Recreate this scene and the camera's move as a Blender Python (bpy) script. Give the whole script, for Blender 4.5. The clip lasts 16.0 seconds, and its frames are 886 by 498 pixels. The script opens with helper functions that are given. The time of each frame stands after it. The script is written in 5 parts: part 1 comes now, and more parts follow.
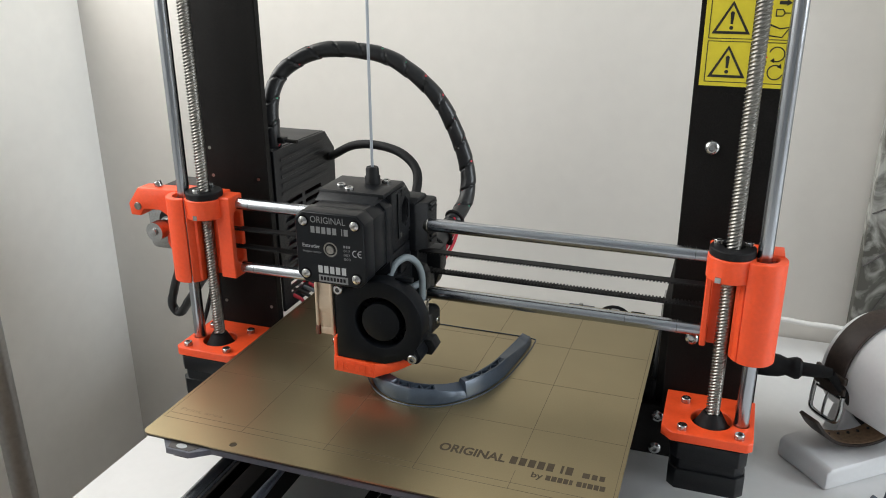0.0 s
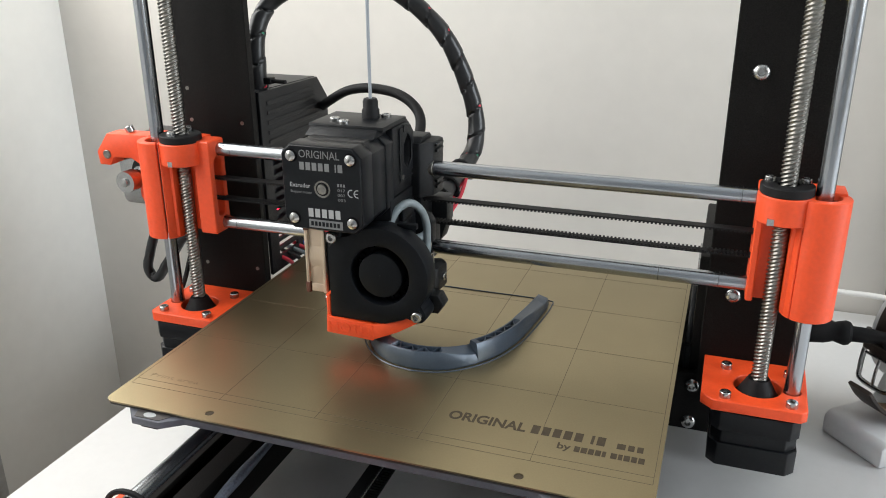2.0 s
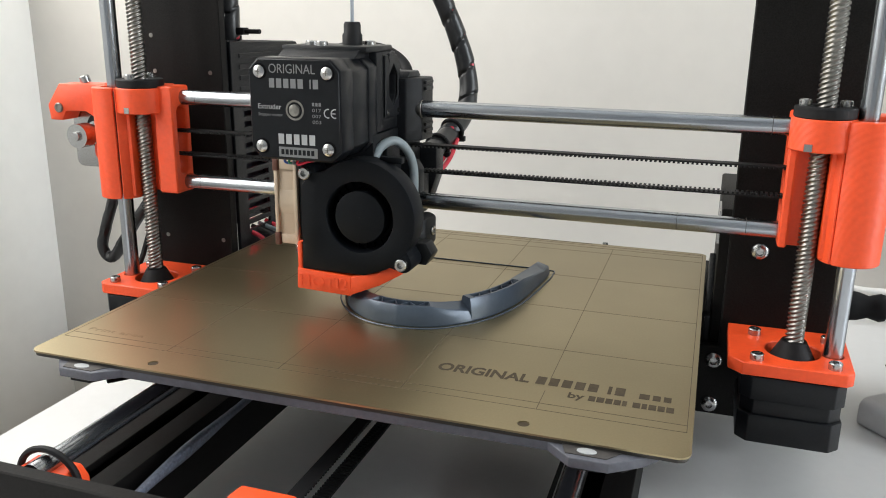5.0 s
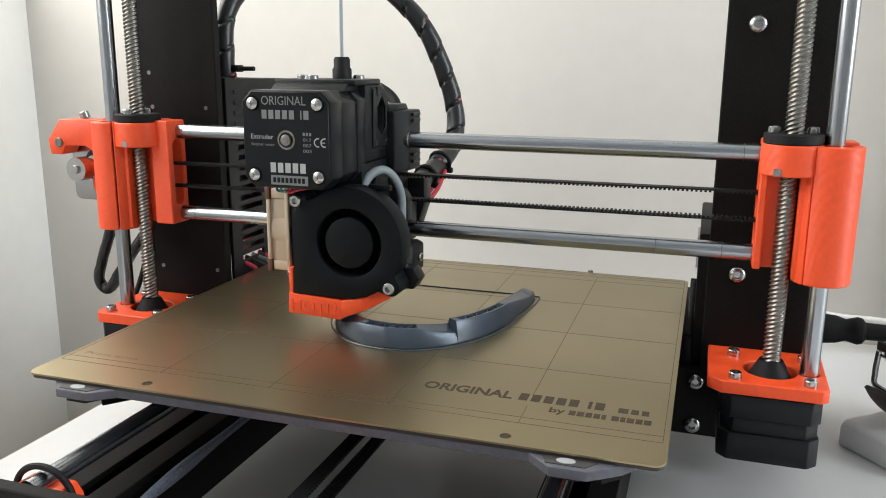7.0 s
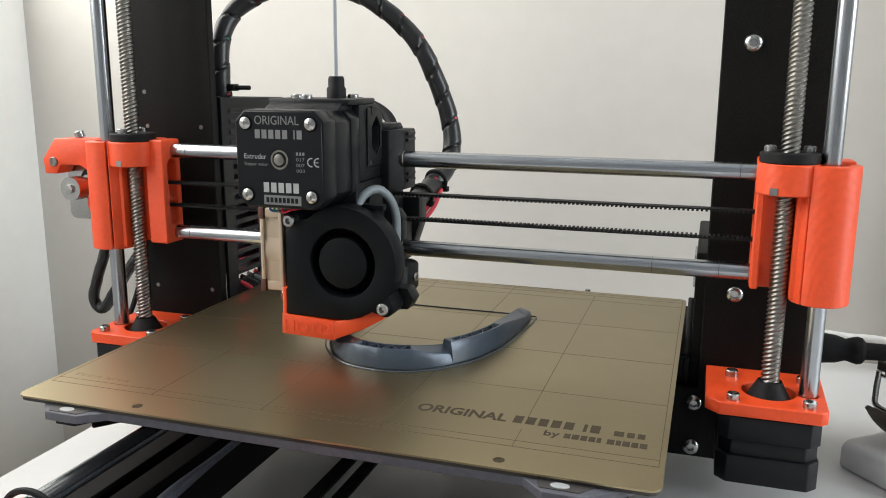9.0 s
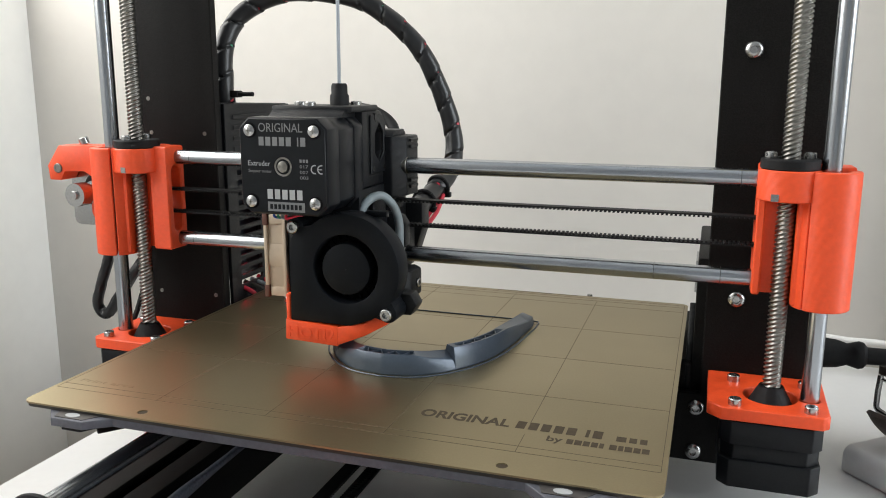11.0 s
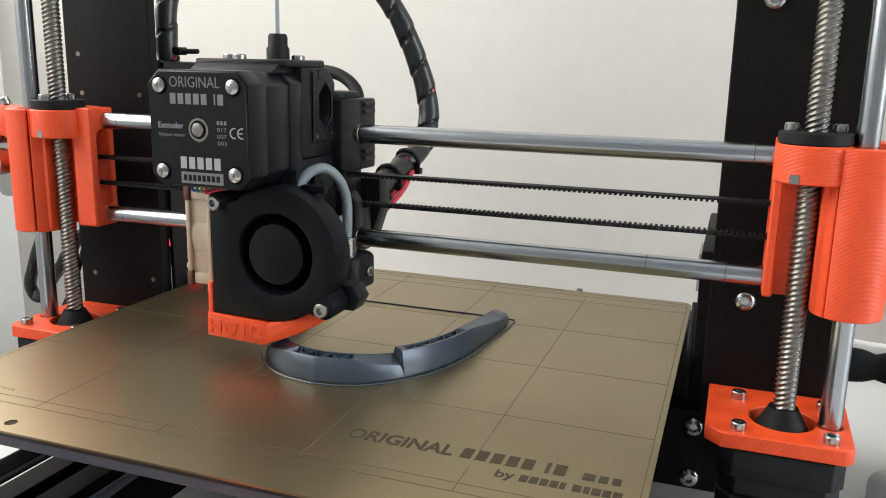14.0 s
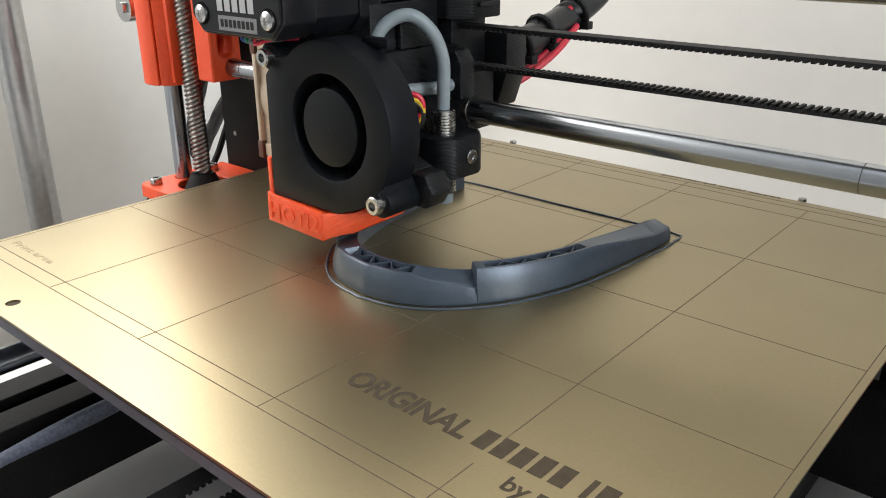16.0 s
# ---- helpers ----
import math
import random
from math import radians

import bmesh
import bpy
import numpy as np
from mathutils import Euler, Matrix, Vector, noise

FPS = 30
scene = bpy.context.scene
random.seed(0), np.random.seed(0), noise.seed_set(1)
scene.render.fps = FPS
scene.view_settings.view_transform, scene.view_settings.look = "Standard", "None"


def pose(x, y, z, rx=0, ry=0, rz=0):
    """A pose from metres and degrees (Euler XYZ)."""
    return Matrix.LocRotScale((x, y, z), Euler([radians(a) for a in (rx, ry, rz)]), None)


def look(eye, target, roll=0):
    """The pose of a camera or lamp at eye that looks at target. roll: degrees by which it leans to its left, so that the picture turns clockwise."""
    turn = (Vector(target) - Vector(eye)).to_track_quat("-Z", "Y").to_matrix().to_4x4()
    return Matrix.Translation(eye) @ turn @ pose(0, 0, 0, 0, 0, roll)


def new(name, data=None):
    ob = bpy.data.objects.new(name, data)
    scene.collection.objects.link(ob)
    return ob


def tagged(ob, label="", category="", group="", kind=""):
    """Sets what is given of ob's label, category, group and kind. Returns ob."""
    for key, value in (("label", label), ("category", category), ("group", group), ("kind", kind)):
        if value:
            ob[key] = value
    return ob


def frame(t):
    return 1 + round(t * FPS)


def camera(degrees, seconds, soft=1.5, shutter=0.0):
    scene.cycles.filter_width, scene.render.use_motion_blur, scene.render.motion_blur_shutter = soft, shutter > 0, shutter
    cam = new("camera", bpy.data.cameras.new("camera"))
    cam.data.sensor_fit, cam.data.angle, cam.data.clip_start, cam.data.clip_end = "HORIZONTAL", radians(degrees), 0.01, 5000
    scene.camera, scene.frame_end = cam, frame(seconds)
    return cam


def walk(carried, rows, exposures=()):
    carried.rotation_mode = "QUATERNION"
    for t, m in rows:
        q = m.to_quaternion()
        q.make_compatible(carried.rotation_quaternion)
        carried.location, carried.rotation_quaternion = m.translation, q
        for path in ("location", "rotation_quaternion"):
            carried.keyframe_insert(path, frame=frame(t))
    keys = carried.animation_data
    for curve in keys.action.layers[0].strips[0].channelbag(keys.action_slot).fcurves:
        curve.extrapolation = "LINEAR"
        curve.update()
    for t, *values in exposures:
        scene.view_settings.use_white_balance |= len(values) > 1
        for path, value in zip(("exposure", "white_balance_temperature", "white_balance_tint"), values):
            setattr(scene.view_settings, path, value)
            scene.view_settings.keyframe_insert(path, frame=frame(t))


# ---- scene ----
# World: x across the printer, y towards the wall behind it, z up; z = 0 is the print surface of the bed.
cam = camera(56.8, 16.0, soft=1.0)
PATH = [
    (0, (0.158, -0.408, 0.25), (-0.471, 1.355, -0.453), -0.3),
    (0.5, (0.155, -0.405, 0.24), (-0.474, 1.362, -0.454), -0.2),
    (1, (0.15, -0.396, 0.23), (-0.484, 1.362, -0.483), -0.4),
    (1.5, (0.144, -0.385, 0.213), (-0.482, 1.384, -0.479), -0.2),
    (2, (0.136, -0.367, 0.203), (-0.481, 1.399, -0.505), -0.2),
    (2.5, (0.133, -0.353, 0.195), (-0.479, 1.413, -0.518), -0.2),
    (3, (0.13, -0.343, 0.188), (-0.472, 1.422, -0.533), -0.3),
    (3.5, (0.128, -0.338, 0.174), (-0.474, 1.439, -0.519), -0.3),
    (3.7, (0.123, -0.337, 0.156), (-0.466, 1.468, -0.472), 0.6),
    (5.8, (0.125, -0.342, 0.128), (-0.468, 1.501, -0.374), 0.5),
    (6, (0.128, -0.346, 0.128), (-0.463, 1.504, -0.351), 0.5),
    (6.5, (0.132, -0.352, 0.124), (-0.461, 1.503, -0.334), 0.5),
    (7, (0.132, -0.35, 0.125), (-0.465, 1.507, -0.32), 0.4),
    (7.5, (0.133, -0.348, 0.125), (-0.467, 1.513, -0.298), 0.4),
    (8, (0.133, -0.347, 0.125), (-0.466, 1.517, -0.287), 0.4),
    (8.5, (0.134, -0.347, 0.126), (-0.468, 1.517, -0.28), 0.4),
    (9, (0.134, -0.346, 0.126), (-0.469, 1.517, -0.28), 0.3),
    (11.5, (0.134, -0.348, 0.128), (-0.473, 1.516, -0.267), 0.2),
    (12, (0.133, -0.348, 0.126), (-0.472, 1.518, -0.265), 0.2),
    (12.5, (0.133, -0.348, 0.125), (-0.47, 1.519, -0.264), 0.2),
    (13, (0.133, -0.345, 0.124), (-0.474, 1.522, -0.26), 0.2),
    (13.5, (0.132, -0.324, 0.12), (-0.475, 1.543, -0.262), 0.5),
    (14, (0.141, -0.282, 0.116), (-0.51, 1.558, -0.321), 1.2),
    (14.5, (0.158, -0.232, 0.113), (-0.678, 1.494, -0.456), 1.4),
    (15, (0.15, -0.202, 0.101), (-0.883, 1.376, -0.564), 1.4),
    (15.5, (0.158, -0.192, 0.102), (-0.98, 1.295, -0.599), 1.5),
    (16, (0.16, -0.176, 0.102), (-1.051, 1.228, -0.648), -0.3),
]
EXPOSURES = [(0.0, -0.42, 6450, 7.5), (3.5, -0.06, 6450, 7.5), (6.0, -0.08, 6500, 7.5), (7.0, -0.14, 6500, 7.5), (9.0, -0.24, 6500, 7.5), (13.0, -0.2, 6500, 7.5), (14.0, -0.15, 6500, 7.5), (14.5, -0.02, 6700, 7.5), (15.0, 0.2, 7000, 7.5), (15.5, 0.1, 6800, 8.0), (16.0, 0.0, 6500, 8.5)]
walk(cam, [(t, look(eye, target, roll)) for t, eye, target, roll in PATH], EXPOSURES)

# ---- light ----
TABLE, FLOOR, CEIL = -0.082, -0.82, 1.6
WALL_B, WALL_L, WALL_R, WALL_F = 0.315, -0.51, 1.8, -2.6
WIN = (-0.55, 0.27, 0.215, 1.0)  # window beside the desk: y from, y to, z from, z to
WIN2 = (-0.45, 0.2, 0.15, 1.2)  # window in the wall across from the desk's side: y from, y to, z from, z to
world = bpy.data.worlds.new("world")
scene.world = world
world.use_nodes = True
sky = world.node_tree.nodes.new("ShaderNodeTexSky")
sky.sky_type, sky.sun_disc, sky.sun_elevation, sky.sun_rotation = "NISHITA", False, radians(35), radians(200)
world.node_tree.links.new(sky.outputs[0], world.node_tree.nodes["Background"].inputs[0])
world.node_tree.nodes["Background"].inputs[1].default_value = 0.12


def window_light(at, aim, width, height, energy, color):
    lamp = bpy.data.lights.new("window_daylight", "AREA")
    lamp.shape, lamp.size, lamp.size_y, lamp.energy, lamp.color = "RECTANGLE", width, height, energy, color
    new("window_daylight", lamp).matrix_world = look(at, aim)


def middle(win):
    return (win[0] + win[1]) / 2, (win[2] + win[3]) / 2


wy, wz = middle(WIN)
window_light((WALL_L - 0.04, wy, wz), (0, wy, wz), WIN[1] - WIN[0], WIN[3] - WIN[2], 14.5, (1.0, 0.97, 0.93))
wy, wz = middle(WIN2)
window_light((WALL_R + 0.04, wy, wz), (0, wy, wz), WIN2[1] - WIN2[0], WIN2[3] - WIN2[2], 29, (0.9, 0.95, 1.0))


# ---- materials ----
def mat(name, color, rough=0.5, metal=0.0, grain=0.0, grain_scale=300.0, stain=0.0, stain_scale=8.0, bump=0.0, bump_scale=900.0, layers=0.0, period=0.0004, coat=0.0, spec=0.5, rough_var=0.0):
    m = bpy.data.materials.new(name)
    m.use_nodes = True
    n, l = m.node_tree.nodes, m.node_tree.links
    b = n["Principled BSDF"]
    b.inputs["Base Color"].default_value = (*color, 1)
    b.inputs["Roughness"].default_value, b.inputs["Metallic"].default_value = rough, metal
    b.inputs["Coat Weight"].default_value, b.inputs["Specular IOR Level"].default_value = coat, spec
    co = n.new("ShaderNodeTexCoord").outputs["Object"]

    def noise_tex(scale, detail=3):
        t = n.new("ShaderNodeTexNoise")
        t.inputs["Scale"].default_value, t.inputs["Detail"].default_value = scale, detail
        l.new(co, t.inputs["Vector"])
        return t.outputs["Fac"]

    col = None
    for amount, scale in ((grain, grain_scale), (stain, stain_scale)):
        if amount:
            r = n.new("ShaderNodeMapRange")
            r.inputs["From Min"].default_value, r.inputs["From Max"].default_value = 0.3, 0.7
            r.inputs["To Min"].default_value, r.inputs["To Max"].default_value = 1 - amount, 1 + amount
            l.new(noise_tex(scale), r.inputs["Value"])
            mix = n.new("ShaderNodeMix")
            mix.data_type, mix.blend_type = "RGBA", "MULTIPLY"
            mix.inputs["Factor"].default_value = 1
            if col is None:
                mix.inputs["A"].default_value = (*color, 1)
            else:
                l.new(col, mix.inputs["A"])
            l.new(r.outputs[0], mix.inputs["B"])
            col = mix.outputs["Result"]
    if col is not None:
        l.new(col, b.inputs["Base Color"])
    if rough_var:
        r = n.new("ShaderNodeMapRange")
        r.inputs["From Min"].default_value, r.inputs["From Max"].default_value = 0.3, 0.7
        r.inputs["To Min"].default_value, r.inputs["To Max"].default_value = rough - rough_var, rough + rough_var
        l.new(noise_tex(stain_scale * 2.3, 5), r.inputs["Value"])
        l.new(r.outputs[0], b.inputs["Roughness"])
    normal = None
    if bump:
        bp = n.new("ShaderNodeBump")
        bp.inputs["Strength"].default_value, bp.inputs["Distance"].default_value = bump, 0.0003
        l.new(noise_tex(bump_scale, 2), bp.inputs["Height"])
        normal = bp.outputs[0]
    if layers:
        w = n.new("ShaderNodeTexWave")
        w.bands_direction = "Z"
        w.inputs["Scale"].default_value, w.inputs["Distortion"].default_value = 0.31416 / period, 0.4
        w.inputs["Detail Scale"].default_value = 0.3
        l.new(co, w.inputs["Vector"])
        bp = n.new("ShaderNodeBump")
        bp.inputs["Strength"].default_value, bp.inputs["Distance"].default_value = layers, 0.0001
        l.new(w.outputs["Fac"], bp.inputs["Height"])
        if normal is not None:
            l.new(normal, bp.inputs["Normal"])
        normal = bp.outputs[0]
    if normal is not None:
        l.new(normal, b.inputs["Normal"])
    return m


# One white paint twice, light difference put into colour: brighter west, darker north and east.
M_WALL_LIT = mat("wall_paint_lit", (0.9, 0.877, 0.835), 0.85, grain=0.015, grain_scale=60, stain=0.02, stain_scale=2.5, bump=0.12, bump_scale=500)
M_WALL_DIMMED = mat("wall_paint_dimmed", (0.73, 0.70, 0.655), 0.85, grain=0.015, grain_scale=60, stain=0.025, stain_scale=2.5, bump=0.12, bump_scale=500)
M_FARWALL = mat("grey_blue_wall_paint", (0.62, 0.65, 0.69), 0.85, grain=0.02, grain_scale=60, stain=0.05, stain_scale=2.5)
M_CEIL = mat("ceiling_paint", (0.62, 0.65, 0.68), 0.9, stain=0.03, stain_scale=2)
M_FLOOR = mat("floor_laminate", (0.33, 0.25, 0.18), 0.5, grain=0.15, grain_scale=40, stain=0.12, stain_scale=3)
M_TABLE = mat("white_laminate", (0.76, 0.755, 0.75), 0.42, grain=0.012, grain_scale=200, stain=0.02, stain_scale=6, bump=0.04, bump_scale=1200, rough_var=0.05)
M_ORANGE = mat("orange_petg", (0.9, 0.088, 0.02), 0.42, grain=0.04, grain_scale=500, stain=0.05, stain_scale=40, layers=0.5, period=0.00045, bump=0.06)
M_BLACKP = mat("black_petg", (0.0066, 0.0075, 0.0093), 0.42, grain=0.25, grain_scale=600, stain=0.15, stain_scale=50, layers=0.6, period=0.00045, bump=0.15, spec=0.28)
M_COAT = mat("powder_coated_black", (0.0085, 0.0078, 0.0074), 0.55, grain=0.5, grain_scale=1500, stain=0.12, stain_scale=30, bump=0.35, bump_scale=2200, spec=0.12)
M_MOTOR = mat("black_motor_paint", (0.0058, 0.0066, 0.0085), 0.34, grain=0.2, grain_scale=900, stain=0.1, stain_scale=60, bump=0.08, bump_scale=1500, spec=0.25)
M_FACE = mat("motor_sticker", (0.0058, 0.0068, 0.009), 0.36, grain=0.1, grain_scale=700, stain=0.08, stain_scale=80, spec=0.22)
M_FAN = mat("black_moulded_plastic", (0.0042, 0.0054, 0.0076), 0.5, grain=0.15, grain_scale=700, stain=0.1, stain_scale=60, bump=0.1, bump_scale=2500, spec=0.15)
M_RUBBER = mat("black_rubber", (0.008, 0.008, 0.009), 0.62, grain=0.2, grain_scale=600, bump=0.1, spec=0.25)
M_CHROME = mat("polished_steel", (0.4, 0.42, 0.45), 0.25, 1.0, grain=0.015, grain_scale=120, stain=0.02, stain_scale=25, rough_var=0.02)
M_SCREW = mat("turned_steel", (0.27, 0.26, 0.24), 0.32, 1.0, grain=0.15, grain_scale=700, stain=0.1, stain_scale=70)
M_BOLT = mat("zinc_bolt", (0.43, 0.43, 0.425), 0.27, 1.0, grain=0.1, grain_scale=900)
M_DARKHOLE = mat("dark_recess", (0.005, 0.005, 0.006), 0.8, spec=0.05)
M_GOLD = mat("pei_coated_spring_steel", (0.35, 0.29, 0.173), 0.345, 0.94, grain=0.035, grain_scale=1100, stain=0.04, stain_scale=22)
M_SHEETEDGE = mat("sheet_edge", (0.05, 0.045, 0.04), 0.5, 0.3)
M_ENGRAVE = mat("laser_engraved_line", (0.06, 0.046, 0.03), 0.75, 0.0, spec=0.15, grain=0.2, grain_scale=400)
M_LINE = mat("fine_engraved_line", (0.11, 0.085, 0.055), 0.6, 0.0, spec=0.12, grain=0.25, grain_scale=300)
M_FAINT = mat("faint_engraving", (0.27, 0.215, 0.13), 0.45, 0.8, grain=0.2, grain_scale=400)
M_PCB = mat("heatbed_board_edge", (0.095, 0.098, 0.118), 0.5, grain=0.12, grain_scale=500, stain=0.08, stain_scale=60)
M_PCBTOP = mat("heatbed_board_face", (0.055, 0.05, 0.048), 0.5, grain=0.1, grain_scale=400)
M_WHITEPRINT = mat("white_print", (0.4, 0.41, 0.42), 0.5, grain=0.04, grain_scale=500)
M_GREYPRINT = mat("grey_print", (0.19, 0.195, 0.2), 0.5, grain=0.04, grain_scale=500)
M_PLA = mat("silver_grey_pla", (0.062, 0.081, 0.109), 0.32, 0.25, grain=0.06, grain_scale=700, stain=0.06, stain_scale=70, layers=0.1, period=0.0003)
M_YELLOW = mat("yellow_sticker", (0.72, 0.60, 0.035), 0.45, grain=0.03, grain_scale=300, stain=0.04, stain_scale=30)
M_INK = mat("black_ink", (0.015, 0.015, 0.013), 0.5)
M_REDINK = mat("red_ink", (0.6, 0.03, 0.02), 0.5)
M_BEIGE = mat("beige_fan_plastic", (0.55, 0.44, 0.33), 0.45, grain=0.03, grain_scale=300, stain=0.05, stain_scale=60)
M_BROWNP = mat("brown_fan_plastic", (0.12, 0.045, 0.03), 0.5, grain=0.05, grain_scale=300)
M_GREYCABLE = mat("grey_cable_sheath", (0.22, 0.26, 0.28), 0.45, grain=0.05, grain_scale=300, stain=0.06, stain_scale=80)
M_REDW = mat("red_wire", (0.6, 0.025, 0.05), 0.4, grain=0.06, grain_scale=300)
M_YELW = mat("yellow_wire", (0.75, 0.5, 0.03), 0.4, grain=0.06, grain_scale=300)
M_BLUEW = mat("blue_wire", (0.03, 0.09, 0.4), 0.4, grain=0.06, grain_scale=300)
M_GREENW = mat("green_wire", (0.03, 0.25, 0.14), 0.4, grain=0.06, grain_scale=300)
M_WRAP = mat("spiral_wrap", (0.017, 0.0175, 0.019), 0.34, grain=0.15, grain_scale=300, stain=0.12, stain_scale=60, bump=0.05, spec=0.45)
M_FILAMENT = mat("silver_filament", (0.35, 0.38, 0.42), 0.3, 0.2, grain=0.03, grain_scale=300)
M_LEATHER = mat("dark_brown_leather", (0.035, 0.022, 0.017), 0.5, grain=0.25, grain_scale=350, stain=0.2, stain_scale=50, bump=0.5, bump_scale=1500)
M_TAN = mat("tan_leather_lining", (0.23, 0.15, 0.09), 0.7, grain=0.2, grain_scale=400, stain=0.15, stain_scale=60, bump=0.4, bump_scale=1600)
M_STAND = mat("white_printed_plastic", (0.78, 0.78, 0.79), 0.5, grain=0.015, grain_scale=300, stain=0.02, stain_scale=30, layers=0.3, period=0.0005)
M_WHITECABLE = mat("white_cable", (0.75, 0.73, 0.70), 0.45, grain=0.03, grain_scale=200)
M_POLE = mat("brushed_steel_tube", (0.525, 0.525, 0.525), 0.3, 1.0, grain=0.08, grain_scale=200, stain=0.08, stain_scale=8)
M_RED_LED = bpy.data.materials.new("red_led")
M_RED_LED.use_nodes = True
M_RED_LED.node_tree.nodes["Principled BSDF"].inputs["Emission Color"].default_value = (1.0, 0.02, 0.05, 1)
M_RED_LED.node_tree.nodes["Principled BSDF"].inputs["Emission Strength"].default_value = 14
M_RED_LED.node_tree.nodes["Principled BSDF"].inputs["Base Color"].default_value = (0.5, 0.02, 0.03, 1)


# ---- mesh helpers ----
def sharp_edges(bm, verts, low=0.5):
    vs = set(verts)
    return [e for e in {e for v in verts if v.is_valid for e in v.link_edges} if e.verts[0] in vs and e.verts[1] in vs and len(e.link_faces) == 2 and e.calc_face_angle(0) > low]


def bevel_new(bm, verts, bev, seg):
    if bev:
        bmesh.ops.bevel(bm, geom=sharp_edges(bm, verts), offset=bev, segments=seg, affect="EDGES", profile=0.5, clamp_overlap=True)


def box(bm, x0, x1, y0, y1, z0, z1, bev=0.0, seg=2, m=None):
    mm = Matrix.Translation(((x0 + x1) / 2, (y0 + y1) / 2, (z0 + z1) / 2)) @ Matrix.Diagonal((abs(x1 - x0), abs(y1 - y0), abs(z1 - z0), 1))
    v = bmesh.ops.create_cube(bm, size=1, matrix=(m @ mm) if m else mm)["verts"]
    bevel_new(bm, v, bev, seg)
    return bm


def rod(bm, p0, p1, r, r2=None, seg=24, bev=0.0):
    p0, p1 = Vector(p0), Vector(p1)
    d = p1 - p0
    m = Matrix.Translation((p0 + p1) / 2) @ d.to_track_quat("Z", "Y").to_matrix().to_4x4()
    v = bmesh.ops.create_cone(bm, cap_ends=True, segments=seg, radius1=r, radius2=r if r2 is None else r2, depth=d.length, matrix=m)["verts"]
    bevel_new(bm, v, bev, 2)
    return bm


def to3(plane, a, b, h):
    return {"xy": (a, b, h), "xz": (a, h, b), "yz": (h, a, b)}[plane]


def prism(bm, pts, plane, h0, h1, bev=0.0, seg=2, holes=()):
    """A plate with the outline pts in a plane, from h0 to h1 across it; holes go through."""
    edges, verts = [], []
    for loop in (pts, *holes):
        vs = [bm.verts.new(to3(plane, a, b, h0)) for a, b in loop]
        verts += vs
        edges += [bm.edges.new((vs[i], vs[(i + 1) % len(vs)])) for i in range(len(vs))]
    if holes:
        faces = [g for g in bmesh.ops.triangle_fill(bm, use_beauty=True, use_dissolve=False, edges=edges)["geom"] if isinstance(g, bmesh.types.BMFace)]
    else:
        faces = [bm.faces.new(verts)]
    up = bmesh.ops.extrude_face_region(bm, geom=faces)["geom"]
    vs = [g for g in up if isinstance(g, bmesh.types.BMVert)]
    bmesh.ops.translate(bm, verts=vs, vec=Vector(to3(plane, 0, 0, h1 - h0)))
    allv = verts + vs
    bmesh.ops.recalc_face_normals(bm, faces=list({f for v in allv for f in v.link_faces}))
    bevel_new(bm, allv, bev, seg)
    return bm


def circle(cx, cy, r, n=28, a0=0.0, a1=360.0):
    full = abs(a1 - a0) >= 360
    return [(cx + r * math.cos(radians(a0 + (a1 - a0) * i / (n if full else n - 1))), cy + r * math.sin(radians(a0 + (a1 - a0) * i / (n if full else n - 1)))) for i in range(n)]


def smooth_path(pts, per=8):
    P = [Vector(p) for p in pts]
    P = [P[0] * 2 - P[1]] + P + [P[-1] * 2 - P[-2]]
    out = []
    for i in range(1, len(P) - 2):
        a, b, c, d = P[i - 1:i + 3]
        for k in range(per):
            t = k / per
            out.append(0.5 * (2 * b + (c - a) * t + (2 * a - 5 * b + 4 * c - d) * t * t + (3 * b - a - 3 * c + d) * t ** 3))
    return out + [P[-2]]


def tube(bm, pts, r, seg=12, per=8, rfun=None, cap=True, flat=1.0):
    """A tube along a smooth path; rfun(s, angle) scales the radius."""
    path = smooth_path(pts, per) if per > 1 else [Vector(p) for p in pts]
    t = (path[1] - path[0]).normalized()
    n = t.orthogonal().normalized()
    s, rings = 0.0, []
    for i, p in enumerate(path):
        t2 = (path[min(i + 1, len(path) - 1)] - path[max(i - 1, 0)]).normalized()
        n = (n - t2 * n.dot(t2)).normalized()
        b = t2.cross(n)
        if i:
            s += (p - path[i - 1]).length
        ring = []
        for k in range(seg):
            a = 2 * math.pi * k / seg
            rr = r * (rfun(s, a) if rfun else 1)
            ring.append(bm.verts.new(p + (n * math.cos(a) + b * math.sin(a) * flat) * rr))
        rings.append(ring)
    for u, v in zip(rings, rings[1:]):
        for k in range(seg):
            bm.faces.new((u[k], u[(k + 1) % seg], v[(k + 1) % seg], v[k]))
    if cap:
        bm.faces.new(rings[0][::-1])
        bm.faces.new(rings[-1])
    return bm


def lathe(bm, prof, m, seg=32):
    rings = []
    for r, h in prof:
        rings.append([bm.verts.new(m @ Vector((r * math.cos(2 * math.pi * k / seg), r * math.sin(2 * math.pi * k / seg), h))) for k in range(seg)])
    for u, v in zip(rings, rings[1:]):
        for k in range(seg):
            bm.faces.new((u[k], u[(k + 1) % seg], v[(k + 1) % seg], v[k]))
    bm.faces.new(rings[0][::-1])
    bm.faces.new(rings[-1])
    return bm


def finish(name, me, material, parent=None, label="", angle=35):
    for p in me.polygons:
        p.use_smooth = True
    me.set_sharp_from_angle(angle=radians(angle))
    me.materials.append(material)
    ob = new(name, me)
    ob.parent = parent
    if label:
        tagged(ob, label)
    return ob


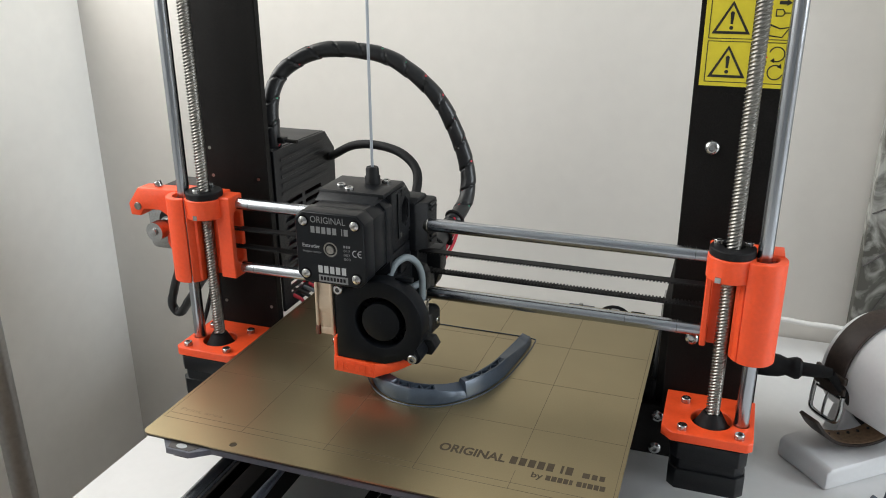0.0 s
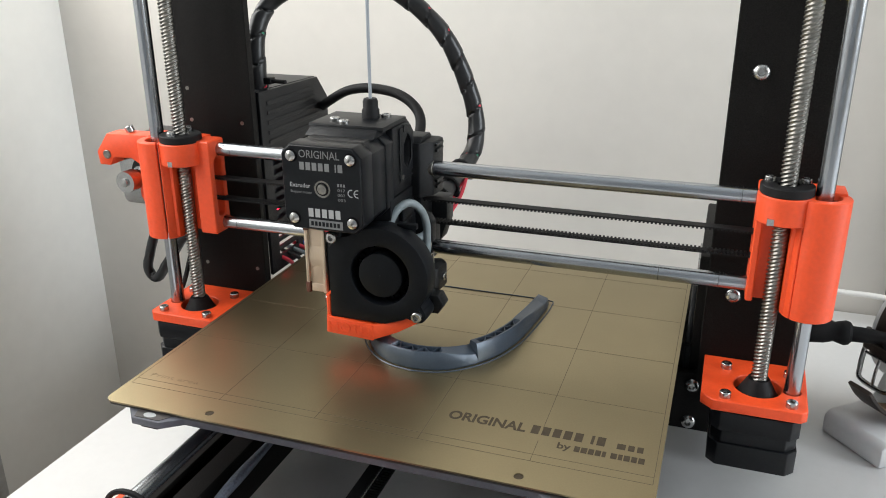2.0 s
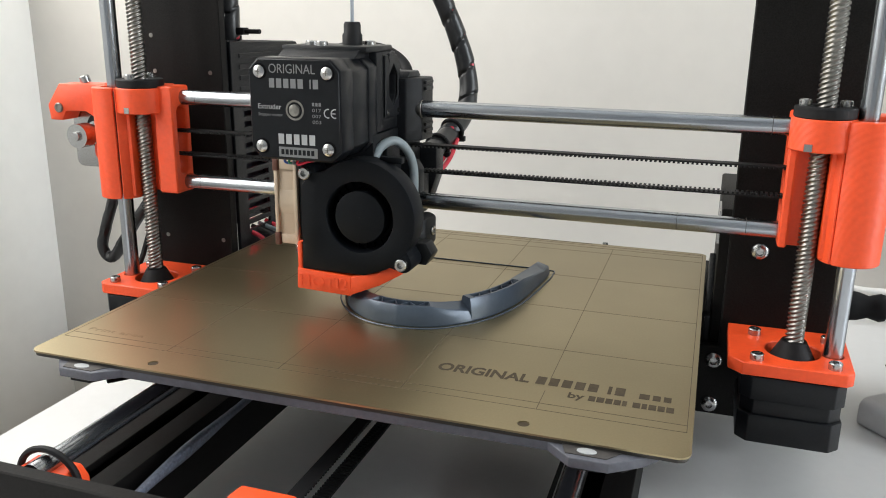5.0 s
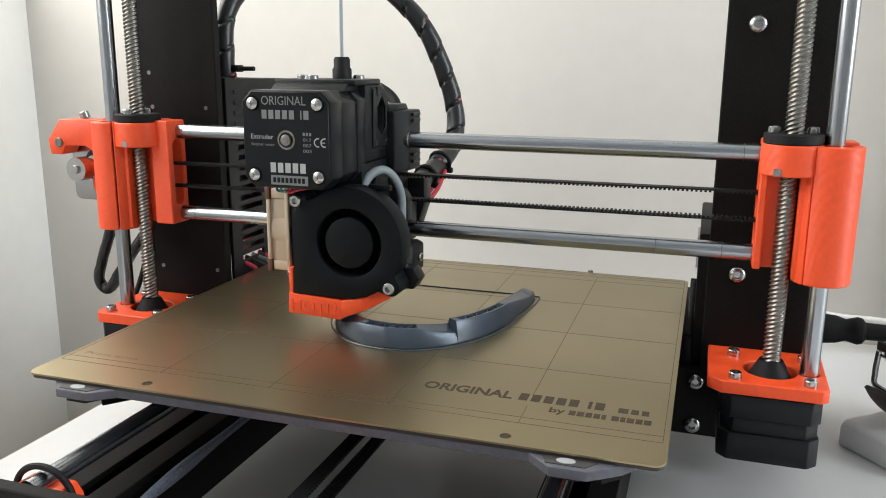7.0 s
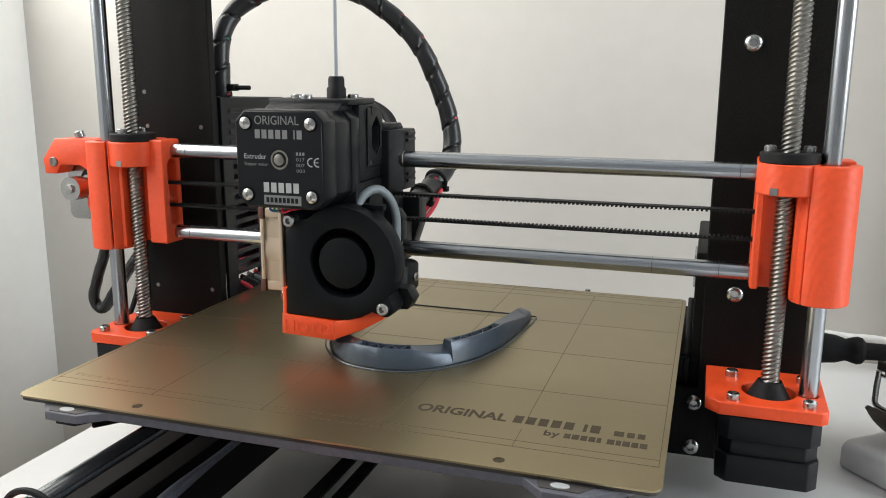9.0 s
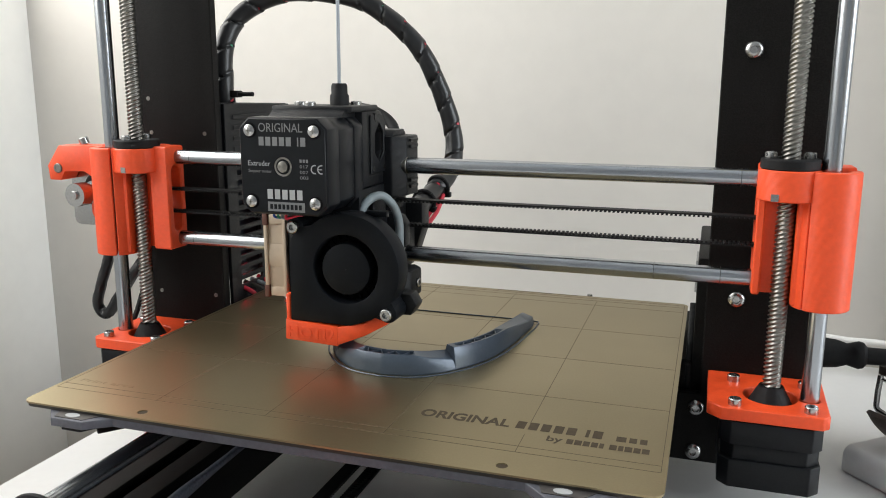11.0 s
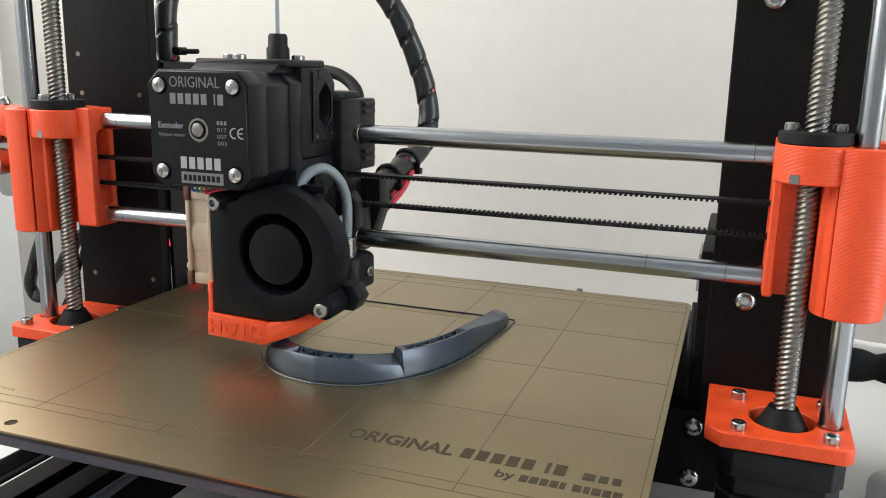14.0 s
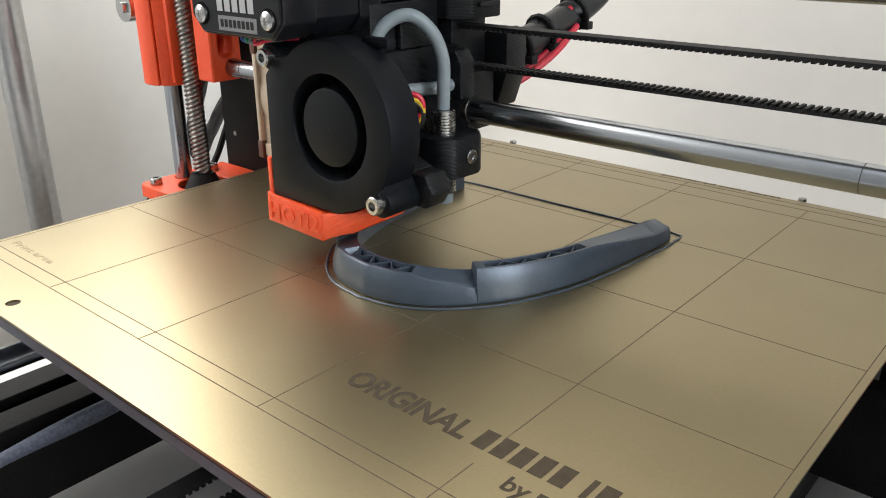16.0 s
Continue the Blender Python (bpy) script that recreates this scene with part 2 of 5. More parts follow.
def part(name, bm, material, parent=None, label="", angle=35):
    bmesh.ops.recalc_face_normals(bm, faces=bm.faces)
    me = bpy.data.meshes.new(name)
    bm.to_mesh(me)
    bm.free()
    return finish(name, me, material, parent, label, angle)


def B():
    return bmesh.new()


def thing(name, at, label, category, group=""):
    ob = new(name)
    ob.empty_display_size = 0.01
    return tagged(ob, label, category, group)


def lettering(name, text, size, m, material, parent, depth=0.0001, width=None, label="", bold=0.0):
    """Raised letters with the built-in font, as a mesh; width squeezes the line to that length."""
    cu = bpy.data.curves.new(name, "FONT")
    cu.body, cu.size, cu.extrude, cu.offset, cu.resolution_u = text, 1.0, 0.05, bold, 3
    tmp = new(name + "_curve", cu)
    bpy.context.view_layer.update()
    me = bpy.data.meshes.new_from_object(tmp.evaluated_get(bpy.context.evaluated_depsgraph_get()))
    bpy.data.objects.remove(tmp)
    bpy.data.curves.remove(cu)
    xs = [v.co.x for v in me.vertices]
    k = size * 1.42
    kx = width / (max(xs) - min(xs)) if width else k
    x0 = min(xs)
    for v in me.vertices:
        v.co = m @ Vector(((v.co.x - x0) * kx, v.co.y * k, (v.co.z + 0.05) * depth * 10))
    me.materials.clear()
    ob = finish(name, me, material, parent, label)
    return ob


FACE_Y = lambda x, y, z: Matrix(((1, 0, 0, x), (0, 0, -1, y), (0, 1, 0, z), (0, 0, 0, 1)))  # letters upright, facing the camera's side


def bars(name, m, sizes, height, material, parent, depth=0.0001, gap=0.0005):
    """Plain blocks in the size of letters, for a line of writing that is not spelled out."""
    bm, x = B(), 0.0
    for i, w in enumerate(sizes):
        if w > 0:
            box(bm, x, x + w, 0, height, 0, depth, m=m)
        x += abs(w) + gap
    return tagged(part(name, bm, material, parent), kind="stuff")


def cap_screw(at, parent, axis=(0, 0, 1), r=0.0028, h=0.003, material=None, name="screw"):
    """A socket-head screw: head with bevelled rim and a hexagonal recess."""
    bm = B()
    ax = Vector(axis).normalized()
    m = Matrix.Translation(at) @ ax.to_track_quat("Z", "Y").to_matrix().to_4x4()
    lathe(bm, [(r, -0.0005), (r, h - r * 0.15), (r * 0.86, h), (r * 0.5, h), (r * 0.46, h * 0.45)], m, 20)
    return part(name, bm, material or M_BOLT, parent)


def button_screw(at, parent, axis, r=0.0048, h=0.0026, name="bolt"):
    bm = B()
    ax = Vector(axis).normalized()
    m = Matrix.Translation(at) @ ax.to_track_quat("Z", "Y").to_matrix().to_4x4()
    lathe(bm, [(r, -0.0003), (r, 0.0003), (r * 0.92, h * 0.45), (r * 0.72, h * 0.8), (r * 0.45, h), (r * 0.4, h), (r * 0.36, h * 0.35)], m, 24)
    return part(name, bm, M_BOLT, parent)


def structure(name, bm, material, label, category):
    return tagged(part(name, bm, material), label, category, kind="structure")


# ---- the room ----
T = 0.12
structure("floor", box(B(), WALL_L - T, WALL_R + T, WALL_F - T, WALL_B + T, FLOOR - 0.05, FLOOR), M_FLOOR, "brown laminate floor of the room", "floor")
structure("ceiling", box(B(), WALL_L - T, WALL_R + T, WALL_F - T, WALL_B + T, CEIL, CEIL + 0.05), M_CEIL, "pale grey painted ceiling of the room", "ceiling")
# The darkened copy of the white paint stands in for weaker light here.
structure("wall_north", box(B(), WALL_L, WALL_R, WALL_B, WALL_B + T, FLOOR, CEIL), M_WALL_DIMMED, "white painted wall behind the desk", "wall")
def window_wall(x0, x1, win):
    return prism(B(), [(WALL_F, FLOOR), (WALL_B + T, FLOOR), (WALL_B + T, CEIL), (WALL_F, CEIL)], "yz", x0, x1, holes=[[(win[0], win[2]), (win[1], win[2]), (win[1], win[3]), (win[0], win[3])]])


structure("wall_west", window_wall(WALL_L - T, WALL_L, WIN), M_WALL_LIT, "white painted wall beside the desk with a window opening", "wall")
structure("wall_east", window_wall(WALL_R, WALL_R + T, WIN2), M_WALL_DIMMED, "white painted wall with a window opening", "wall")
structure("wall_south", box(B(), WALL_L, WALL_R, WALL_F - T, WALL_F, FLOOR, CEIL), M_FARWALL, "pale grey-blue painted wall across the room", "wall")

# ---- the desk ----
desk = thing("desk", None, "white laminate desk with a square edge", "desk")
part("tabletop", box(B(), -0.213, 1.35, -0.62, WALL_B - 0.002, TABLE - 0.026, TABLE, 0.0012), M_TABLE, desk)
for lx in (-0.18, 1.3):
    for ly in (-0.57, 0.26):
        part("leg", box(B(), lx - 0.025, lx + 0.025, ly - 0.025, ly + 0.025, FLOOR, TABLE - 0.026, 0.002), M_TABLE, desk)

pole = thing("metal_pole", None, "brushed steel tube standing upright beside the desk", "pole")
part("tube", rod(B(), (-0.4245, 0.060, FLOOR + 0.01), (-0.4245, 0.060, 0.75), 0.0108, seg=32), M_POLE, pole)
part("base", rod(B(), (-0.4245, 0.060, FLOOR), (-0.4245, 0.060, FLOOR + 0.02), 0.06, seg=32, bev=0.004), M_POLE, pole)

# ---- the printer ----
printer = thing("printer", None, "black and orange desktop 3D printer on a white desk", "3D printer")
FY0, FY1 = 0.0585, 0.0645
SX, SY, ZX, ZXL = 0.1665, 0.0305, 0.1828, 0.1828  # lead screw and guide rod positions
RODY, RZ1, RZ0 = 0.039, 0.0868, 0.0416
HX = -0.042

frame_bm = prism(B(), [(-0.187, -0.06), (0.187, -0.06), (0.187, 0.30), (-0.187, 0.30)], "xz", FY0, FY1, 0.0006, 1, holes=[[(-0.1345, -0.024), (0.1362, -0.024), (0.1362, 0.255), (-0.1345, 0.255)]])
frame_ob = part("frame", frame_bm, M_COAT, printer, "black powder-coated aluminium frame plate")
for x, z in ((0.1495, 0.1427), (0.150, 0.0258)):
    button_screw((x, FY0, z), frame_ob, (0, -1, 0), 0.0042, 0.0024)
for s in (1, -1):
    for z in (-0.0312, -0.0545):
        button_screw((s * 0.1348, FY0, z), frame_ob, (0, -1, 0), 0.0043, 0.0026)
for x, z in ((-0.1418, 0.0985), (-0.1777, 0.0985), (-0.1777, 0.0035), (-0.14, 0.0035), (-0.1785, 0.118)):
    rod_bm = rod(B(), (x, FY0 - 0.0003, z), (x, FY0 + 0.001, z), 0.0012, seg=14)
    part("rivet", rod_bm, M_SCREW, frame_ob)

# feet and extrusions along the bed's travel
for s in (1, -1):
    bm = prism(B(), [(s * a, b) for a, b in ((0.078, -0.0718), (0.108, -0.0718), (0.108, -0.0418), (0.0965, -0.0418), (0.0965, -0.045), (0.105, -0.045), (0.105, -0.0686), (0.081, -0.0686), (0.081, -0.045), (0.0895, -0.045), (0.0895, -0.0418), (0.078, -0.0418))], "xz", -0.142, 0.235, 0.0003, 1)
    ex = part("extrusion", bm, M_COAT, printer, "black anodised aluminium extrusion")
    for y in (-0.125, 0.215):
        part("foot", rod(B(), (s * 0.093, y, TABLE), (s * 0.093, y, -0.0715), 0.012, seg=24, bev=0.001), M_RUBBER, printer)
    part("y_rod", rod(B(), (s * 0.0885, -0.1435, -0.0245), (s * 0.0885, 0.19, -0.0245), 0.004, seg=24), M_CHROME, printer, "polished steel guide rod")
    for y in (-0.1372, 0.186):
        holder = part("rod_holder", prism(B(), [(s * 0.0885 - 0.0125, -0.0395), (s * 0.0885 + 0.0125, -0.0395), (s * 0.0885 + 0.0125, -0.0295), (s * 0.0885 + 0.0095, -0.0252), (s * 0.0885 - 0.0095, -0.0252), (s * 0.0885 - 0.0125, -0.0295)], "xz", y - 0.007, y + 0.007, 0.0008), M_ORANGE, printer, "orange printed rod holder")
        part("zip_tie", tube(B(), [(s * 0.0885 + 0.0128 * math.cos(radians(a)), y + 0.001, -0.030 + 0.0115 * math.sin(radians(a))) for a in range(-30, 211, 20)], 0.0013, 8, 3), M_RUBBER, holder)
part("front_plate", prism(B(), [(-0.112, -0.072), (0.112, -0.072), (0.101, -0.0205), (-0.101, -0.0205)], "xz", -0.1505, -0.1445, 0.0006, 1), M_COAT, printer, "black powder-coated front plate")
part("belt_idler", prism(B(), [(-0.021, -0.052), (0.009, -0.052), (0.009, -0.028), (0.004, -0.0235), (-0.016, -0.0235), (-0.021, -0.028)], "xz", -0.1443, -0.126, 0.0008), M_ORANGE, printer, "orange printed belt idler")
part("bed_cable", tube(B(), [(-0.071, -0.143, -0.05), (-0.0708, -0.1075, -0.046), (-0.0711, -0.0816, -0.045), (-0.0709, -0.05, -0.044), (-0.0705, -0.02, -0.043), (-0.068, 0.03, -0.04), (-0.07, 0.1, -0.042)], 0.0034, 14, 8, lambda s_, a: 1.0 + 0.65 * math.exp(-((s_ - 0.062) / 0.022) ** 2), flat=0.5), mat("blue_grey_fabric_sleeve", (0.13, 0.15, 0.2), 0.6, grain=0.3, grain_scale=900, bump=0.4, bump_scale=1500), printer, "blue-grey fabric cable sleeve")
part("back_plate", prism(B(), [(-0.108, -0.072), (0.108, -0.072), (0.108, -0.03), (-0.108, -0.03)], "xz", 0.196, 0.202, 0.0006, 1), M_COAT, printer)


def belt(bm, p0, p1, up, width, side=1):
    """A toothed belt run from p0 to p1: up is the way its teeth point, side its width's way."""
    p0, p1, up = Vector(p0), Vector(p1), Vector(up)
    d = (p1 - p0).normalized()
    w = d.cross(up).normalized() * width / 2
    L = (p1 - p0).length

    def blk(s0, s1, h0, h1):
        vs = [bm.verts.new(p0 + d * s + up * h + w * k) for s in (s0, s1) for h in (h0, h1) for k in (-1, 1)]
        for f in ((0, 1, 3, 2), (4, 6, 7, 5), (0, 2, 6, 4), (1, 5, 7, 3), (0, 4, 5, 1), (2, 3, 7, 6)):
            bm.faces.new([vs[i] for i in f])
    blk(0, L, -0.0007, 0)
    for i in range(int(L / 0.002)):
        blk(i * 0.002, i * 0.002 + 0.001, 0, 0.0008)
    return bm


part("y_belt", belt(belt(B(), (-0.0045, -0.145, -0.0345), (-0.0045, 0.19, -0.0345), (0, 0, -1), 0.006), (-0.0045, -0.145, -0.047), (-0.0045, 0.19, -0.047), (0, 0, 1), 0.006), M_RUBBER, printer, "black toothed rubber belt")
part("belt_holder", box(B(), -0.016, 0.006, -0.02, 0.03, -0.034, -0.019, 0.001), M_BLACKP, printer)
yc = part("bed_carriage", prism(B(), [(-0.105, -0.085), (-0.06, -0.03), (-0.03, -0.02), (0.03, -0.02), (0.06, -0.03), (0.105, -0.085), (0.112, -0.078), (0.075, 0.01), (0.075, 0.03), (0.112, 0.118), (0.105, 0.125), (0.06, 0.07), (-0.06, 0.07), (-0.105, 0.125), (-0.112, 0.118), (-0.075, 0.03), (-0.075, 0.01), (-0.112, -0.078)], "xy", -0.0188, -0.0148, 0.0005, 1), M_COAT, printer, "black powder-coated bed carriage")
for x, y in ((-0.0885, 0.0), (-0.0885, 0.045), (0.0885, 0.02)):
    part("bearing", rod(B(), (x, y - 0.012, -0.0245), (x, y + 0.012, -0.0245), 0.0073, seg=24, bev=0.0005), M_CHROME, yc)

# heated bed with its tabs, and the spring-steel sheet
SX0, SX1, SYF, SYB = -0.127, 0.127, -0.1015, 0.1405
hb = part("heated_bed", prism(B(), [(-0.1255, -0.075), (-0.1145, -0.099), (-0.1068, -0.1075), (-0.092, -0.1075), (-0.083, -0.1008), (0.0825, -0.1008), (0.0905, -0.1085), (0.103, -0.1085), (0.1135, -0.1008), (0.1255, -0.085), (0.1255, 0.1385), (0.082, 0.1385), (0.078, 0.1475), (0.060, 0.1475), (0.056, 0.1385), (-0.056, 0.1385), (-0.060, 0.1475), (-0.078, 0.1475), (-0.082, 0.1385), (-0.1255, 0.1385)], "xy", -0.0056, -0.0022, 0.0002, 1), M_PCB, printer, "grey-edged heated bed board")
for x in (-0.0995, 0.0955):
    part("tab_face", prism(B(), [(x - 0.0085, -0.1005), (x - 0.0065, -0.1062), (x + 0.0065, -0.1062), (x + 0.011, -0.1005)], "xy", -0.0022, -0.0019), M_PCBTOP, hb)
    part("tab_mark", prism(B(), [(x + 0.0032 * math.cos(radians(a)), -0.1036 + 0.0019 * math.sin(radians(a))) for a in range(0, 360, 24)], "xy", -0.0019, -0.0017), M_WHITEPRINT, hb, "white printed mark")
for x in (-0.0995, 0.0955):
    part("tab_pad", prism(B(), [(x - 0.006, -0.096), (x - 0.0045, -0.1055), (x + 0.0045, -0.1055), (x + 0.012, -0.096)], "xy", -0.0078, -0.0056, 0.0003, 1), M_RUBBER, hb)
for x, y in ((-0.1, 0.127), (0.1, 0.127), (0, 0.127)):
    part("spacer", rod(B(), (x, y, -0.0148), (x, y, -0.0056), 0.0038, seg=18), M_RUBBER, hb)
for x in (-0.069, 0.069):
    part("locating_pin", rod(B(), (x, 0.1425, -0.0022), (x, 0.1425, 0.0008), 0.0016, seg=16, bev=0.0003), M_BOLT, hb)


def rounded(x0, x1, y0, y1, r, n=6):
    out = []
    for cx, cy, a in ((x1 - r, y1 - r, 0), (x0 + r, y1 - r, 90), (x0 + r, y0 + r, 180), (x1 - r, y0 + r, 270)):
        out += [(cx + r * math.cos(radians(a + 90 * i / n)), cy + r * math.sin(radians(a + 90 * i / n))) for i in range(n + 1)]
    return out


sheet = part("steel_sheet", prism(B(), rounded(SX0, SX1, SYF, SYB, 0.0045), "xy", -0.0007, 0.0, 0, 1, holes=[circle(x, -0.0957, 0.0021, 16) for x in (-0.0725, 0.0732)]), M_GOLD, printer, "gold textured spring-steel print sheet")
part("magnet_layer", prism(B(), rounded(SX0 + 0.0006, SX1 - 0.0006, SYF + 0.0006, SYB - 0.0006, 0.004), "xy", -0.0022, -0.00071), M_SHEETEDGE, hb)
for x in (-0.0725, 0.0732):
    part("hole_floor", prism(B(), circle(x, -0.0957, 0.0021, 16), "xy", -0.0007, -0.0004), M_ENGRAVE, sheet)
G0 = -0.079  # the print area's front edge on the sheet


def engraved(x0, x1, y0, y1):
    part("engraved_line", box(B(), x0, x1, y0, y1, 0.0, 0.00006), M_LINE, sheet)


LW = 0.00012
engraved(-0.125, 0.125, G0 - 0.005 - LW, G0 - 0.005 + LW)
engraved(-0.125, 0.125, G0 - LW, G0 + LW)
for k in range(1, 5):
    engraved(-0.125, 0.125, G0 + 0.05 * k - LW * 0.7, G0 + 0.05 * k + LW * 0.7)
engraved(-0.125, 0.125, G0 + 0.21 - LW, G0 + 0.21 + LW)
engraved(-0.125, 0.125, G0 + 0.215 - LW, G0 + 0.215 + LW)
for k in range(6):
    if k == 4:
        engraved(0.075 - LW, 0.075 + LW, G0 - 0.005, G0 + 0.0105)
        engraved(0.075 - LW, 0.075 + LW, G0 + 0.0205, G0 + 0.21)
    else:
        engraved(-0.125 + 0.05 * k - LW, -0.125 + 0.05 * k + LW, G0 - 0.005, G0 + 0.215)
flat = lambda x, y: Matrix.Translation((x, y, 0.00002))
lettering("lettering", "ORIGINAL", 0.0066, flat(0.0318, G0 + 0.0152), M_ENGRAVE, sheet, 0.00005, 0.0360, bold=0.03)
bars("writing", flat(0.0703, G0 + 0.0152), [0.0035] * 5 + [-0.001, 0.0013, 0.0035], 0.0066, M_ENGRAVE, sheet, 0.00005, 0.0013)
bars("writing", flat(0.1078, G0 + 0.0152), [0.0036, 0.0027, 0.0026], 0.0042, M_ENGRAVE, sheet, 0.00005, 0.0011)
bars("writing", flat(0.0835, G0 + 0.0075), [-0.0068, 0.0024, 0.0026, 0.0024, 0.0024, 0.0016, -0.001, 0.0026, 0.0018, 0.0026, 0.0024, 0.0026], 0.004, M_ENGRAVE, sheet, 0.00005)
lettering("lettering", "by", 0.0044, flat(0.0835, G0 + 0.0078), M_ENGRAVE, sheet, 0.00005, 0.0058, bold=0.02)
lettering("lettering", "Print area", 0.0028, flat(-0.1205, G0 + 0.0035), M_FAINT, sheet, 0.00005, 0.0275)
lettering("lettering", "powdered steel sheet", 0.002, flat(0.012, G0 + 0.2175), M_ENGRAVE, sheet, 0.00005, 0.05)

# z axis: motors, mounts, rods and lead screws
def lead_screw(x, y, z0, z1, parent):
    n, seg, step = int((z1 - z0) / 0.0004), 36, 0.0004
    vs, fs = [], []
    for i in range(n):
        z = z0 + i * step
        for k in range(seg):
            a = 2 * math.pi * k / seg
            ph = (z / 0.002 - 4 * a / (2 * math.pi)) % 1.0
            tri = min(1.0, max(0.0, (abs(ph - 0.5) * 2 - 0.28) / 0.44))
            r = 0.0040 - 0.00085 * tri
            vs.append((x + r * math.cos(a), y + r * math.sin(a), z))
    for i in range(n - 1):
        for k in range(seg):
            k2 = (k + 1) % seg
            fs.append((i * seg + k, i * seg + k2, (i + 1) * seg + k2, (i + 1) * seg + k))
    me = bpy.data.meshes.new("lead_screw")
    me.from_pydata(vs, [], fs)
    return finish("lead_screw", me, M_SCREW, parent, "threaded steel lead screw", 80)


MOUNT_TOP = {1: -0.0106, -1: -0.0131}  # upper face of the two motor mounts


def nema(bm, cx, cy, z0, z1, half=0.0211, c=0.0045, bev=0.0006):
    pts = [(cx - half + c, cy - half), (cx + half - c, cy - half), (cx + half, cy - half + c), (cx + half, cy + half - c), (cx + half - c, cy + half), (cx - half + c, cy + half), (cx - half, cy + half - c), (cx - half, cy - half + c)]
    return prism(bm, pts, "xy", z0, z1, bev)


for s in (1, -1):
    mt = MOUNT_TOP[s]
    zm = part("z_motor", nema(B(), s * SX, SY, mt - 0.0235, mt - 0.0165, 0.0203, 0.0052), M_MOTOR, printer, "black stepper motor")
    part("end_cap", nema(B(), s * SX, SY, mt - 0.0165, mt - 0.006), M_MOTOR, zm)
    part("end_cap", nema(B(), s * SX, SY, mt - 0.0365, mt - 0.0235), M_MOTOR, zm)
    pts = [(s * 0.1395, FY0 - 0.0005), (s * 0.1395, 0.0155), (s * 0.1455, 0.0098), (s * 0.1865, 0.0098), (s * 0.1895, 0.0125), (s * 0.1905, FY0 - 0.0005)]
    mount = part("motor_mount", prism(B(), pts, "xy", mt - 0.0058, mt, 0.0005, 1, holes=[circle(s * SX, SY, 0.0115), circle(s * (ZX if s > 0 else ZXL), SY, 0.0044, 20)]), M_ORANGE, printer, "orange printed motor mount")
    for dx in (-0.0155, 0.0155):
        for dy in (-0.0155, 0.0155):
            cap_screw((s * SX + dx, SY + dy, mt), mount)
    part("shaft_cone", rod(B(), (s * SX, SY, mt - 0.0055), (s * SX, SY, mt + 0.005), 0.0108, 0.0052, 32), M_RUBBER, printer, "black rubber cone round the screw")
    lead_screw(s * SX, SY, -0.0075, 0.30, printer)
    part("z_rod", rod(B(), (s * (ZX if s > 0 else ZXL), SY, -0.0165), (s * (ZX if s > 0 else ZXL), SY, 0.31), 0.004, seg=32), M_CHROME, printer, "polished steel guide rod")

# x axis ends
EZ0, EZ1 = 0.0335, 0.0925


def x_end(s, inner, parent):
    bm = B()
    slot = [(RODY - 0.0055 + 0.004 * math.cos(radians(a)), (RZ0 + RZ1) / 2 + (0.0145 if math.sin(radians(a)) >= 0 else -0.0145) + 0.004 * math.sin(radians(a))) for a in range(0, 360, 20)]
    x0, x1 = sorted((s * inner, s * 0.158))
    back = 0.0485 if s > 0 else 0.0440
    prism(bm, [(0.0285, 0.0362), (back, 0.0362), (back, 0.093), (0.0285, 0.093)], "yz", x0, x1, 0.0007, 1, holes=[[(a + 0.003, b) for a, b in slot]])
    x0, x1 = sorted((s * 0.158, s * 0.193))
    box(bm, x0, x1, 0.034, 0.0485, 0.0362, 0.093, 0.0006)
    ob = part("x_end", bm, M_ORANGE, parent, "orange printed axis end")
    # nut barrel
    part("nut_barrel", prism(B(), circle(s * SX, SY, 0.0127, 40), "xy", 0.0788, 0.092, 0.0005, 1, holes=[circle(s * SX, SY, 0.0052, 24)]), M_ORANGE, ob)
    # bearing tube with a slit
    g0, g1, rt = (587, 229, 0.0121) if s > 0 else (661, 305, 0.0120)
    ring = circle(s * (ZX if s > 0 else ZXL), SY, rt, 40, g1, g0)
    inner_ring = circle(s * (ZX if s > 0 else ZXL), SY, 0.0074, 40, g1, g0)[::-1]
    part("bearing_tube", prism(B(), ring + inner_ring, "xy", EZ0 - 0.001, 0.0918, 0.0004, 1), M_ORANGE, ob)
    part("bearing", prism(B(), circle(s * (ZX if s > 0 else ZXL), SY, 0.0073, 32), "xy", EZ0 + 0.002, 0.0895, holes=[circle(s * (ZX if s > 0 else ZXL), SY, 0.0045, 24)]), M_BOLT, ob)
    xa, xb = sorted((s * 0.1705, s * 0.1785))
    part("rib", box(B(), xa, xb, 0.0245, 0.0345, EZ0, 0.0795, 0.001), M_ORANGE, ob)
    nut = part("lead_nut", prism(B(), circle(s * SX, SY, 0.0121, 40), "xy", 0.092, 0.0965, 0.0005, 1, holes=[circle(s * SX, SY, 0.0046, 24)]), M_RUBBER, printer, "black plastic trapezoid nut")
    for a in ((20, 160) if s > 0 else (270, 90)):
        cap_screw((s * SX + 0.0082 * math.cos(radians(a)), SY + 0.0082 * math.sin(radians(a)), 0.0965), nut, r=0.0026, h=0.0026)
    part("nut_insert", box(B(), s * SX - (0.0075 if s > 0 else 0.0015), s * SX - (0.0045 if s > 0 else -0.0015), SY - 0.0122 if s > 0 else SY - 0.0128, SY - 0.006, 0.0792, 0.0822), M_BOLT, nut)
    return ob


